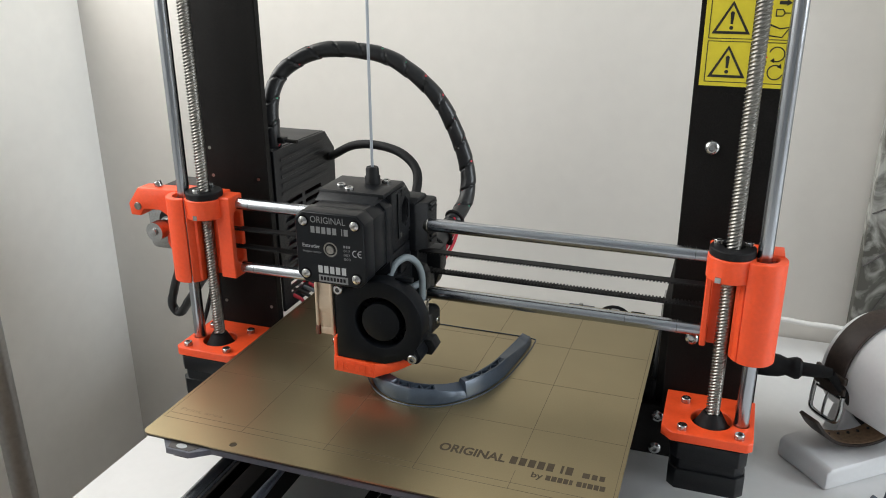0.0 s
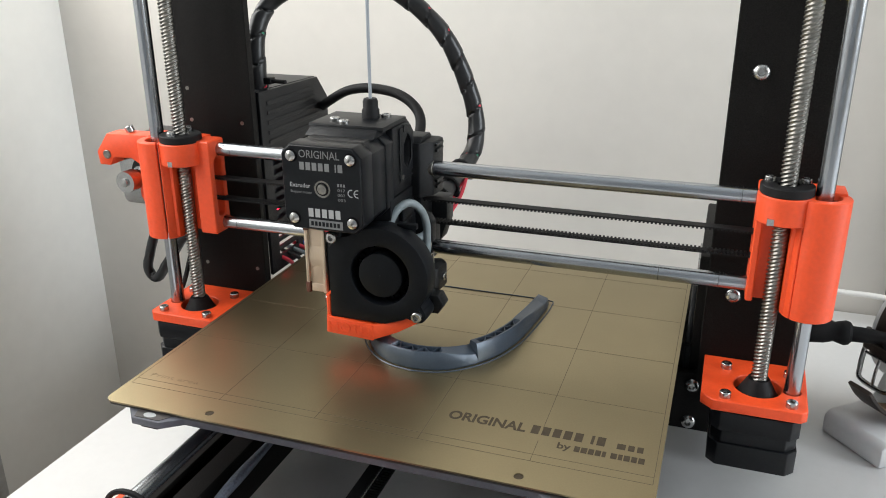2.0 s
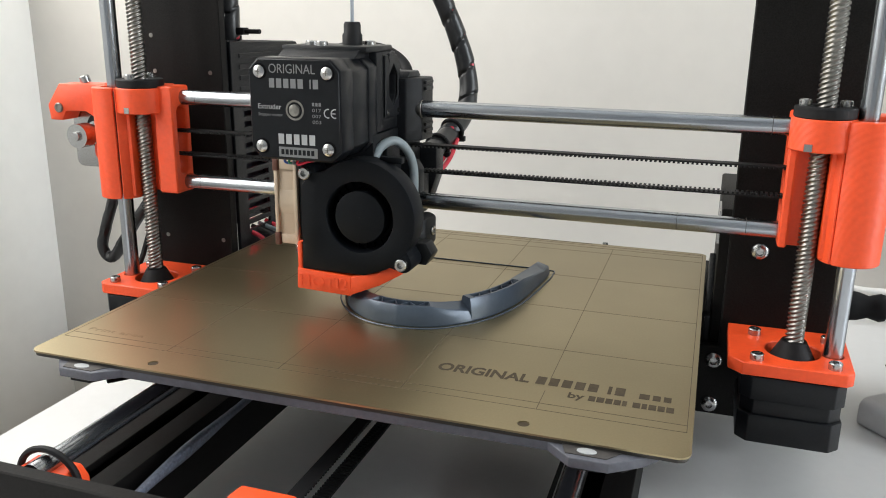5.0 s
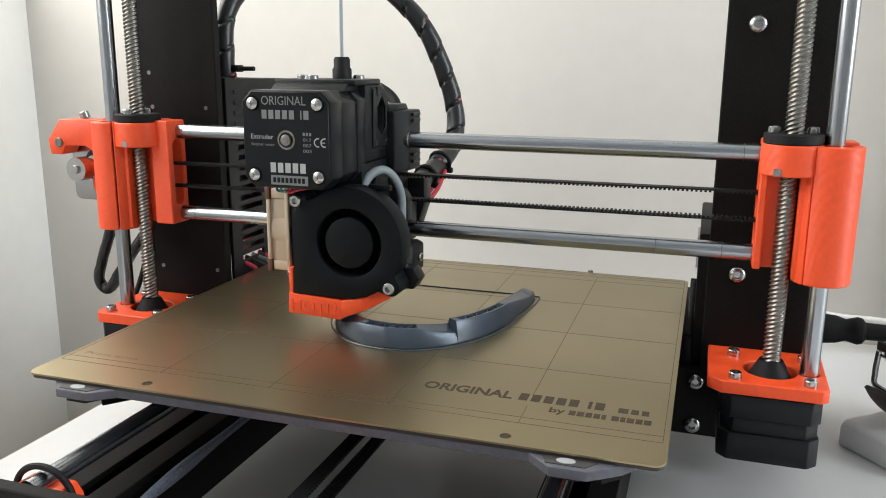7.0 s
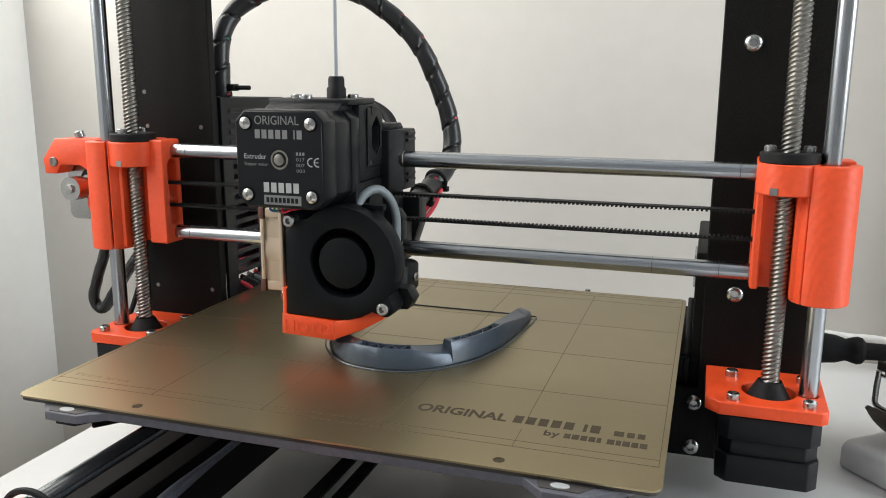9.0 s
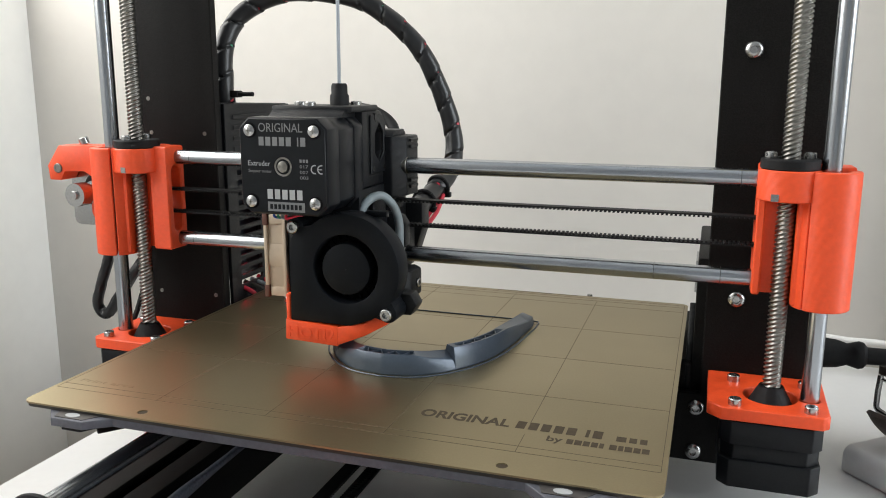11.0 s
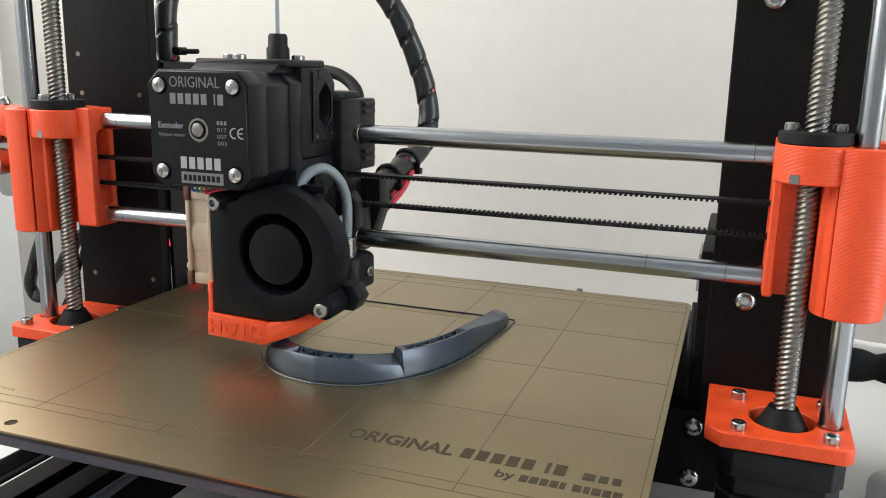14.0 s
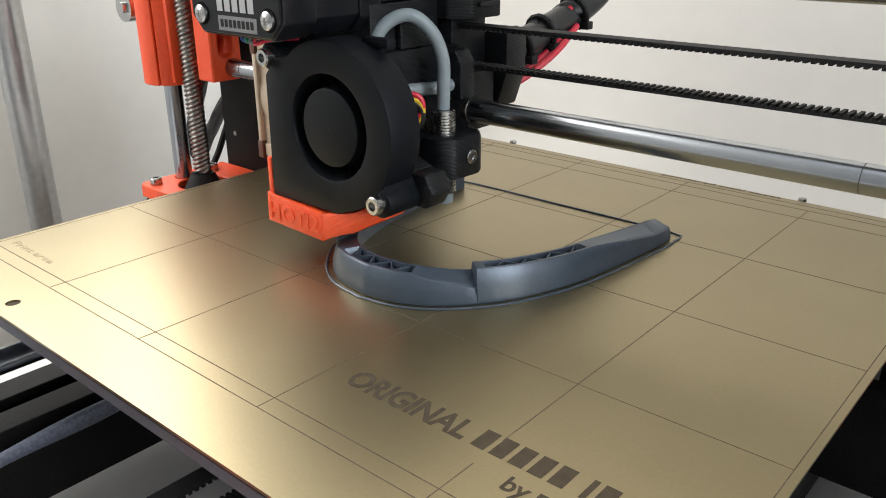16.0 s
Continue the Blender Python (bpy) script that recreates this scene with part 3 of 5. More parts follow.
xl = x_end(-1, 0.1465, printer)
x_end(1, 0.1545, printer)
for z in (RZ0, RZ1):
    xro = part("x_rod", rod(B(), (-0.19, RODY, z), (0.185, RODY, z), 0.004, seg=32), M_CHROME, printer, "polished steel guide rod")
    for x in ((-0.137, 0.112, 0.1415) if z == RZ0 else (-0.137, 0.1475)):
        part("groove", rod(B(), (x - 0.0001, RODY, z), (x + 0.0001, RODY, z), 0.00404, seg=32), M_INK, xro)
# tensioner arm, motor and pulley of the x axis
arm = part("motor_arm", prism(B(), [(-0.2335, 0.0795), (-0.2245, 0.0915), (-0.189, 0.0922), (-0.189, 0.048), (-0.2005, 0.046), (-0.2045, 0.053), (-0.2045, 0.058), (-0.2, 0.064), (-0.202, 0.0735), (-0.208, 0.0768), (-0.2215, 0.0765), (-0.2245, 0.0712), (-0.2325, 0.0712)], "xz", 0.035, 0.0475, 0.0007), M_ORANGE, xl)
cap_screw((-0.2258, 0.0346, 0.0782), arm, (0, -1, 0), 0.0028, 0.0006, material=M_SCREW)
cap_screw((-0.2115, 0.042, 0.0924), arm, (-0.35, -0.1, 1), 0.0028, 0.0034)
xm = part("x_motor", prism(B(), rounded(-0.2287, -0.1865, 0.0432, 0.0854, 0.004, 3), "xz", 0.056, 0.09, 0.0005), M_MOTOR, printer, "black stepper motor with a silver face")
part("end_cap", prism(B(), rounded(-0.2287, -0.1865, 0.0432, 0.0854, 0.004, 3), "xz", 0.0478, 0.056, 0.0005), M_BOLT, xm, "silver motor face")
part("collar", rod(B(), (-0.2075, 0.0478, 0.0645), (-0.2075, 0.0462, 0.0645), 0.011, seg=32), M_INK, xm)
pulley = part("pulley", lathe(B(), [(0.0066, 0), (0.0066, 0.001), (0.0052, 0.001), (0.0052, 0.008), (0.0066, 0.008), (0.0066, 0.016)], pose(-0.2062, 0.0405, 0.0645, 90), 32), M_BOLT, xm, "aluminium pulley")
part("shaft", rod(B(), (-0.2062, 0.023, 0.0645), (-0.2062, 0.046, 0.0645), 0.0025, seg=20, bev=0.0002), M_BOLT, xm)
part("hub_ring", lathe(B(), [(0.0061, 0), (0.0061, 0.006)], pose(-0.2062, 0.0325, 0.0645, 90), 24), mat("red_anodised", (0.16, 0.03, 0.03), 0.4, 0.6, grain=0.1), xm)
part("x_belt", belt(belt(B(), (-0.2, RODY, 0.0692), (0.18, RODY, 0.0692), (0, 0, -1), 0.006), (-0.2, RODY, 0.0567), (0.18, RODY, 0.0567), (0, 0, 1), 0.006), M_RUBBER, printer, "black toothed rubber belt")

# electronics box behind the frame, with slotted cover
BX = -0.137
ebox = part("electronics_box", prism(B(), [(FY1 + 0.003, -0.006), (0.163, -0.006), (0.163, 0.098), (0.149, 0.1135), (0.069, 0.1155), (FY1 + 0.003, 0.1155)], "yz", -0.178, -0.1755, 0.0004, 1), M_BLACKP, printer, "black printed electronics box with slots")
slots = [[(y0, z), (y1, z), (y1, z + 0.0032), (y0, z + 0.0032)] for z in [0.004 + 0.0062 * i for i in range(12)] for y0, y1 in ((0.083, 0.108), (0.113, 0.138))]
part("slotted_cover", prism(B(), [(0.072, -0.006), (0.163, -0.006), (0.163, 0.098), (0.149, 0.1135), (0.072, 0.1153)], "yz", BX - 0.0022, BX, 0.0003, 1, holes=slots), M_BLACKP, ebox)
part("box_top", prism(B(), [(FY1 + 0.002, 0.1155), (0.069, 0.1158), (0.149, 0.1138), (0.1632, 0.0983), (0.1632, -0.006), (0.1605, -0.006), (0.1605, 0.0972), (0.148, 0.1112), (0.069, 0.113), (FY1 + 0.002, 0.113)], "yz", -0.1755, BX - 0.0022), M_BLACKP, ebox)
part("front_strip", box(B(), -0.1755, BX - 0.0023, FY1 + 0.0002, 0.0722, -0.02, 0.113), M_BLACKP, ebox)
for i in range(5):
    part("rib", box(B(), BX, BX + 0.0006, 0.08, 0.148 - 0.0012 * i, 0.0808 + 0.0062 * i, 0.0836 + 0.0062 * i, 0.0003, 1), M_BLACKP, ebox)
part("circuit_board", box(B(), -0.1725, -0.171, 0.075, 0.158, -0.004, 0.1), mat("circuit_board", (0.02, 0.03, 0.04), 0.4, grain=0.4, grain_scale=200), ebox)
for y, z in ((0.089, 0.014), (0.112, 0.022), (0.1, 0.045)):
    part("status_light", box(B(), -0.156, -0.154, y, y + 0.004, z, z + 0.003), M_RED_LED, ebox, "small lit red status light")
part("zip_tie", tube(B(), [(-0.148, 0.086, 0.1165), (-0.141, 0.085, 0.121), (-0.133, 0.084, 0.1205), (-0.124, 0.083, 0.1205)], 0.0013, 8, 4), M_RUBBER, ebox)
part("zip_tie_head", box(B(), -0.139, -0.134, 0.082, 0.088, 0.1185, 0.1225, 0.0005), M_RUBBER, ebox)
# wires under the box
for i, (mm_, dy) in enumerate(((M_REDW, 0.0), (M_INK, 0.008), (M_GREYCABLE, 0.016), (M_REDW, 0.024), (M_BLUEW, 0.03), (M_INK, 0.036), (M_INK, 0.045))):
    part("wire", tube(B(), [(-0.142, 0.085 + dy, 0.004), (-0.13 + 0.002 * (i % 3), 0.087 + dy, -0.003), (-0.134, 0.092 + dy, -0.018), (-0.15, 0.1 + dy, -0.03)], 0.0014, 8, 6), mm_, ebox)

# power supply behind the other leg
psu = part("power_supply", box(B(), 0.1315, 0.19, FY1 + 0.001, 0.165, -0.0585, 0.0436, 0.0012), M_COAT, printer, "black power supply with a steel edge")
part("steel_edge", box(B(), 0.1305, 0.1315, 0.066, 0.09, 0.026, 0.042), M_BOLT, psu)
part("bracket", prism(B(), [(0.066, -0.03), (0.12, -0.03), (0.12, 0.002), (0.1, 0.012), (0.075, -0.002), (0.066, -0.012)], "yz", 0.1285, 0.1316, 0.0006), M_BLACKP, psu)

part("side_panel", box(B(), 0.1205, 0.1314, 0.0665, 0.162, -0.058, -0.0095, 0.0006, 1), M_COAT, psu)
for y in (0.085, 0.135):
    button_screw((0.1205, y, -0.034), psu, (-1, 0, 0), 0.003, 0.0016)

# warning sticker on the frame
LY = FY0 - 0.0003
sticker = part("warning_sticker", box(B(), 0.1388, 0.183, LY, FY0 - 0.00002, 0.1766, 0.2466), M_YELLOW, printer, "yellow warning sticker with black pictograms")


def ink(pts, holes=(), material=None, y=LY):
    part("pictogram", prism(B(), pts, "xz", y - 0.00015, y, holes=holes), material or M_INK, sticker)


def framebox(x0, x1, z0, z1, w=0.0004):
    ink([(x0, z0), (x1, z0), (x1, z1), (x0, z1)], [[(x0 + w, z0 + w), (x1 - w, z0 + w), (x1 - w, z1 - w), (x0 + w, z1 - w)]])


def tri(cx, z0, h, w):
    return [(cx - w, z0), (cx + w, z0), (cx, z0 + h)]


for i in range(3):
    z = 0.1787 + 0.0226 * i
    framebox(0.1412, 0.1632, z, z + 0.0215)
    framebox(0.1632, 0.1822, z, z + 0.0215)
    ink(tri(0.1522, z + 0.0025, 0.0168, 0.0096), [tri(0.1522, z + 0.0039, 0.0132, 0.0073)])
    ink([(0.1516, z + 0.0075), (0.1528, z + 0.0075), (0.1532, z + 0.0132), (0.1527, z + 0.0139), (0.1517, z + 0.0139), (0.1512, z + 0.0132)])
    ink(circle(0.1522, z + 0.0056, 0.001, 14))
    if i != 1:
        for zc, a in ((z + 0.0062, 60), (z + 0.0155, 240)):
            ink(circle(0.1762, zc, 0.0040, 22, a, a + 285) + circle(0.1762, zc, 0.0034, 22, a, a + 285)[::-1])
            ax, az = 0.1762 + 0.0037 * math.cos(radians(a)), zc + 0.0037 * math.sin(radians(a))
            ink([(ax - 0.0013, az - 0.0003), (ax + 0.0011, az - 0.0012), (ax + 0.0007, az + 0.0014)])
        ink([(0.1692, z + 0.0098), (0.1712, z + 0.0093), (0.1716, z + 0.0118), (0.1696, z + 0.012)])
        ink(tri(0.1712, z + 0.0135, 0.0012, 0.0007), material=M_REDINK)
    else:
        ink([(0.1705, z + 0.002), (0.1775, z + 0.0012), (0.1812, z + 0.007), (0.176, z + 0.0062), (0.171, z + 0.0082)], [[(0.171, z + 0.0026), (0.1772, z + 0.0018), (0.1802, z + 0.0063), (0.176, z + 0.0055), (0.1712, z + 0.0072)]])
        ink([(0.173, z + 0.0118), (0.1765, z + 0.0118), (0.1778, z + 0.0136), (0.1765, z + 0.0156), (0.173, z + 0.0156)], [[(0.1735, z + 0.0124), (0.1762, z + 0.0124), (0.1771, z + 0.0136), (0.1762, z + 0.015), (0.1735, z + 0.015)]])
        ink([(0.1778, z + 0.0134), (0.1815, z + 0.0134), (0.1815, z + 0.0139), (0.1778, z + 0.0139)])
        ink([(0.1742, z + 0.0178), (0.1778, z + 0.0178), (0.1778, z + 0.0171), (0.1806, z + 0.0187), (0.1778, z + 0.0203), (0.1778, z + 0.0196), (0.1742, z + 0.0196)])

# ---- print head ----
carriage = part("x_carriage", prism(B(), [(HX - 0.028, 0.031), (HX + 0.0255, 0.031), (HX + 0.0315, 0.037), (HX + 0.0325, 0.0505), (HX + 0.03, 0.0525), (HX - 0.028, 0.0525)], "xy", 0.0715, 0.1015, 0.0008), M_BLACKP, printer, "black printed axis carriage")
part("carriage_top", prism(B(), [(0.0315, 0.1015), (0.0505, 0.1015), (0.047, 0.1045), (0.035, 0.1045)], "yz", HX - 0.027, HX + 0.0262, 0.0006), M_BLACKP, carriage)
part("carriage_core", box(B(), HX - 0.027, HX + 0.0255, 0.0335, 0.0515, 0.054, 0.0716, 0.0006), M_BLACKP, carriage)
part("carriage_foot", prism(B(), [(HX - 0.028, 0.0325), (HX + 0.024, 0.0325), (HX + 0.031, 0.0365), (HX + 0.031, 0.0495), (HX + 0.028, 0.0515), (HX - 0.028, 0.0515)], "xy", 0.0345, 0.0542, 0.0008), M_BLACKP, carriage)
for z in (0.0752, 0.0785, 0.0955, 0.0985):
    part("rib", box(B(), HX + 0.0318, HX + 0.0331, 0.039, 0.0495, z, z + 0.0016, 0.0003, 1), M_BLACKP, carriage)
for z in (RZ0, RZ1):
    end = HX + (0.0318 if z > 0.06 else 0.0310)
    part("bearing", prism(B(), circle(RODY, z, 0.0045, 28), "yz", HX - 0.029, end, 0.0004, 1), M_SCREW, carriage)
    part("bearing_seal", prism(B(), circle(RODY, z, 0.0043, 28), "yz", HX - 0.0295, end + 0.0002), M_RUBBER, carriage)
cap_screw((HX + 0.0235, 0.0327, 0.0475), carriage, (0, -1, 0), material=M_SCREW)
part("belt_clamp", prism(B(), [(HX + 0.02, 0.047), (HX + 0.0335, 0.047), (HX + 0.0335, 0.0585), (HX + 0.031, 0.0625), (HX + 0.02, 0.0645)], "xz", 0.0285, 0.036, 0.0008), M_BLACKP, carriage)
part("cable_holder", prism(B(), [(HX - 0.01, 0.04), (HX + 0.03, 0.04), (HX + 0.034, 0.052), (HX + 0.034, 0.066), (HX - 0.01, 0.066)], "xz", 0.0525, 0.064, 0.0008), M_BLACKP, carriage)
# extruder block with its hexagonal window
hexa = [(0.0190, 0.0942), (0.0190, 0.1035), (0.0245, 0.1085), (0.0300, 0.1035), (0.0300, 0.0942), (0.0245, 0.0895)]
ext = part("extruder_body", prism(B(), [(0.0065, 0.0785), (0.0315, 0.0785), (0.0335, 0.0805), (0.0335, 0.1095), (0.0285, 0.1142), (0.0065, 0.1142)], "yz", HX - 0.0225, HX + 0.021, 0.0007, 2, holes=[hexa]), M_BLACKP, printer, "black printed extruder body")
part("window_back", box(B(), HX - 0.01, HX + 0.006, 0.0155, 0.032, 0.088, 0.109), M_BLACKP, ext)
for y in (0.0165, 0.0298):
    part("screw", rod(B(), (HX + 0.0215, y, 0.0868), (HX + 0.0223, y, 0.0868), 0.0012, seg=14), M_BOLT, ext)
part("seam", box(B(), HX + 0.0208, HX + 0.02108, 0.0128, 0.0132, 0.0832, 0.1138), M_INK, ext)
part("seam", box(B(), HX + 0.0208, HX + 0.02108, 0.0132, 0.0332, 0.0832, 0.0836), M_INK, ext)
part("side_plate", prism(B(), [(0.0142, 0.0845), (0.0326, 0.0845), (0.0326, 0.108), (0.0285, 0.1126), (0.0228, 0.1126), (0.0225, 0.1105), (0.0205, 0.1096), (0.0185, 0.1105), (0.0182, 0.1126), (0.0142, 0.1126)], "yz", HX + 0.0212, HX + 0.0220, 0.0003, 1, holes=[hexa]), M_BLACKP, ext)
part("cable_latch", rod(B(), (HX + 0.0208, 0.0205, 0.1112), (HX + 0.0222, 0.0205, 0.1112), 0.0022, seg=18), M_BLACKP, ext)
part("lower_block", prism(B(), [(0.0005, 0.064), (0.0315, 0.064), (0.0315, 0.0782), (0.0005, 0.0782)], "yz", HX - 0.022, HX + 0.0215, 0.0006), M_BLACKP, ext)
part("cable_guide", box(B(), HX + 0.0215, HX + 0.024, 0.011, 0.027, 0.064, 0.073, 0.0006), M_BLACKP, ext)
# top cover with filament inlet
cover = part("top_cover", prism(B(), [(HX - 0.0205, -0.004), (HX + 0.0205, -0.004), (HX + 0.0205, 0.027), (HX - 0.0205, 0.027)], "xy", 0.1142, 0.1170, 0.0009), M_BLACKP, ext)
part("cover_slope", prism(B(), [(-0.0105, 0.1118), (0.0065, 0.1118), (0.0065, 0.1143), (-0.004, 0.1155)], "yz", HX - 0.0195, HX + 0.0175, 0.0005), M_BLACKP, ext)
part("idler", prism(B(), [(0.028, 0.106), (0.0365, 0.106), (0.0365, 0.1105), (0.0325, 0.1145), (0.028, 0.1145)], "yz", HX - 0.019, HX + 0.0185, 0.0007), M_BLACKP, ext)
inlet = part("filament_inlet", lathe(B(), [(0.0046, 0), (0.0046, 0.0045), (0.0039, 0.0055), (0.0039, 0.009), (0.0033, 0.0103)], Matrix.Translation((HX + 0.0052, 0.0158, 0.1168)), 12), M_RUBBER, ext, "black plastic filament inlet")
for x, y in ((-0.0095, 0.004), (-0.002, -0.001), (0.012, 0.02)):
    cap_screw((HX + x, y, 0.1170), cover, r=0.0027, h=0.0018)
part("filament", tube(B(), [(HX + 0.0052, 0.0158, 0.117), (HX + 0.0054, 0.0158, 0.2), (HX + 0.007, 0.0155, 0.3), (HX + 0.012, 0.015, 0.42)], 0.00088, 10, 10), M_FILAMENT, printer, "silver grey filament strand")

# extruder motor with its printed face
MZ = 0.0916
mot = part("extruder_motor", prism(B(), rounded(HX - 0.0207, HX + 0.0207, MZ - 0.0207, MZ + 0.0207, 0.005, 1), "xz", -0.0195, -0.003, 0.0004), M_MOTOR, printer, "black stepper motor with white lettering")
sq = rounded(HX - 0.0212, HX + 0.0212, MZ - 0.0212, MZ + 0.0212, 0.0046, 1)
part("end_cap", prism(B(), sq, "xz", -0.0315, -0.0195, 0.0007), M_MOTOR, mot)
part("end_cap", prism(B(), sq, "xz", -0.003, 0.0062, 0.0006), M_MOTOR, mot)
face = part("face_plate", prism(B(), rounded(HX - 0.0206, HX + 0.0206, MZ - 0.0206, MZ + 0.0206, 0.0044, 1), "xz", -0.0321, -0.0315, 0.0003, 1, holes=[circle(HX, MZ, 0.0042, 24)]), M_FACE, mot)
part("shaft_end", rod(B(), (HX, -0.0325, MZ), (HX, -0.03, MZ), 0.0025, seg=24, bev=0.0003), M_SCREW, mot)
part("shaft_ring", prism(B(), circle(HX, MZ, 0.0042, 28), "xz", -0.0318, -0.031, holes=[circle(HX, MZ, 0.0034, 24)]), M_SCREW, mot)
for dx in (-0.0155, 0.0155):
    for dz in (-0.0155, 0.0155):
        bm = lathe(B(), [(0.0027, 0), (0.0026, 0.0009), (0.0017, 0.0014), (0.0003, 0.0016)], pose(HX + dx, -0.0321, MZ + dz, 90), 20)
        part("screw", bm, M_BOLT, face)
        part("counterbore", prism(B(), circle(HX + dx, MZ + dz, 0.0033, 24), "xz", -0.0322, -0.0320), M_DARKHOLE, face)
        part("cross_recess", box(box(B(), HX + dx - 0.0010, HX + dx + 0.0010, -0.03385, -0.0335, MZ + dz - 0.0002, MZ + dz + 0.0002), HX + dx - 0.0002, HX + dx + 0.0002, -0.03385, -0.0335, MZ + dz - 0.0010, MZ + dz + 0.0010), M_SCREW, face)
fy = -0.0322
lettering("lettering", "ORIGINAL", 0.0038, FACE_Y(HX - 0.0112, fy, MZ + 0.0150), M_GREYPRINT, face, 0.00006, 0.0212)
bars("writing", FACE_Y(HX - 0.0112, fy, MZ + 0.0090), [0.0024] * 5 + [-0.0012, 0.0006, 0.0024], 0.0038, M_GREYPRINT, face, 0.00006, 0.0009)
lettering("lettering", "Extruder", 0.0022, FACE_Y(HX - 0.0168, fy, MZ + 0.0002), M_WHITEPRINT, face, 0.00006, 0.0108)
lettering("lettering", "Stepper motor", 0.0013, FACE_Y(HX - 0.0168, fy, MZ - 0.0027), M_GREYPRINT, face, 0.00006, 0.0115)
for i, w in enumerate(("LDO", "017", "007", "003")):
    if i:
        lettering("lettering", w, 0.0014, FACE_Y(HX + 0.0083, fy, MZ + 0.0021 - 0.0024 * i), M_GREYPRINT, face, 0.00006, 0.004)
    else:
        bars("writing", FACE_Y(HX + 0.0083, fy, MZ + 0.0021), [0.001, 0.001, 0.001], 0.0014, M_GREYPRINT, face, 0.00006)
for x, ex in ((HX + 0.0155, 0), (HX + 0.0186, 1)):
    a0, a1 = 75, 285
    part("conformity_mark", prism(B(), circle(x, MZ - 0.0006, 0.0020, 14, a0, a1) + circle(x, MZ - 0.0006, 0.0015, 14, a0, a1)[::-1], "xz", fy - 0.00006, fy), M_WHITEPRINT, face)
    if ex:
        part("conformity_mark", box(B(), x - 0.0018, x + 0.0002, fy - 0.00006, fy, MZ - 0.0008, MZ - 0.0004), M_WHITEPRINT, face)
bars("writing", FACE_Y(HX - 0.0078, fy, MZ - 0.0142), [0.0026] * 5, 0.0043, M_WHITEPRINT, face, 0.00006, 0.0010)
part("logo_box", box(B(), HX - 0.0078, HX + 0.0102, fy - 0.00004, fy, MZ - 0.0196, MZ - 0.0154), M_GREYPRINT, face)
bars("writing", FACE_Y(HX - 0.0067, fy - 0.00005, MZ - 0.0186), [0.0014] * 8, 0.0022, M_FACE, face, 0.00006, 0.0006)
for k, mm_ in enumerate((M_BLUEW, M_GREENW, M_GREYCABLE, M_REDW)):
    part("wire", tube(B(), [(HX - 0.010 + 0.002 * k, -0.021, 0.0708), (HX - 0.0105 + 0.002 * k, -0.0225, 0.0680 - 0.0003 * k), (HX - 0.006 + 0.002 * k, -0.02, 0.0672 + 0.0004 * k), (HX + 0.004 + 0.001 * k, -0.015, 0.0690)], 0.0006, 8, 6), mm_, mot)

# hotend fan in beige, seen on its edge
ffan = part("hotend_fan", prism(B(), [(-0.02, 0.028), (0.02, 0.028), (0.02, 0.068), (-0.02, 0.068)], "yz", HX - 0.0177, HX - 0.0157, 0.0006, holes=[circle(0.0, 0.048, 0.0185, 32)]), M_BEIGE, printer, "beige axial fan on the hotend's side")
part("fan_rim", prism(B(), [(-0.02, 0.028), (0.02, 0.028), (0.02, 0.068), (-0.02, 0.068)], "yz", HX - 0.0078, HX - 0.0058, 0.0006, holes=[circle(0.0, 0.048, 0.0185, 32)]), M_BEIGE, ffan)
part("fan_duct", prism(B(), circle(0, 0.048, 0.0194, 36), "yz", HX - 0.0158, HX - 0.006, holes=[circle(0, 0.048, 0.0186, 36)]), M_BEIGE, ffan)
for z in (0.0305, 0.0655):
    part("corner_pad", box(B(), HX - 0.0180, HX - 0.0154, -0.0203, -0.0165, z - 0.003, z + 0.003, 0.0004), M_BROWNP, ffan)
    part("corner_post", box(B(), HX - 0.015, HX - 0.0065, -0.0195, -0.0145, z - 0.0022, z + 0.0022, 0.0004), M_BEIGE, ffan)
part("frame_edge", box(B(), HX - 0.0160, HX - 0.0074, -0.0185, -0.0135, 0.0285, 0.0675, 0.0004), M_BEIGE, ffan)
part("fan_hub", prism(B(), circle(0, 0.048, 0.008, 24), "yz", HX - 0.0152, HX - 0.007, 0.0005), M_BROWNP, ffan)
for k in range(7):
    a = 2 * math.pi * k / 7
    part("fan_blade", box(B(), -0.0005, 0.0005, 0.008, 0.0178, -0.003, 0.003, m=Matrix.Translation((HX - 0.011, 0, 0.048)) @ Matrix.Rotation(a, 4, "X") @ Matrix.Rotation(0.6, 4, "Y")), M_BROWNP, ffan)
for ob in (ffan, *ffan.children):
    ob.data.transform(Matrix.Translation((-0.0063, 0.0100, -0.0015)))
part("hotend_housing", prism(B(), [(HX - 0.0120, 0.0265), (HX + 0.021, 0.0265), (HX + 0.024, 0.032), (HX + 0.024, 0.0638), (HX - 0.0120, 0.0685)], "xz", -0.0085, 0.0308, 0.0008), M_BLACKP, printer, "black printed hotend housing")

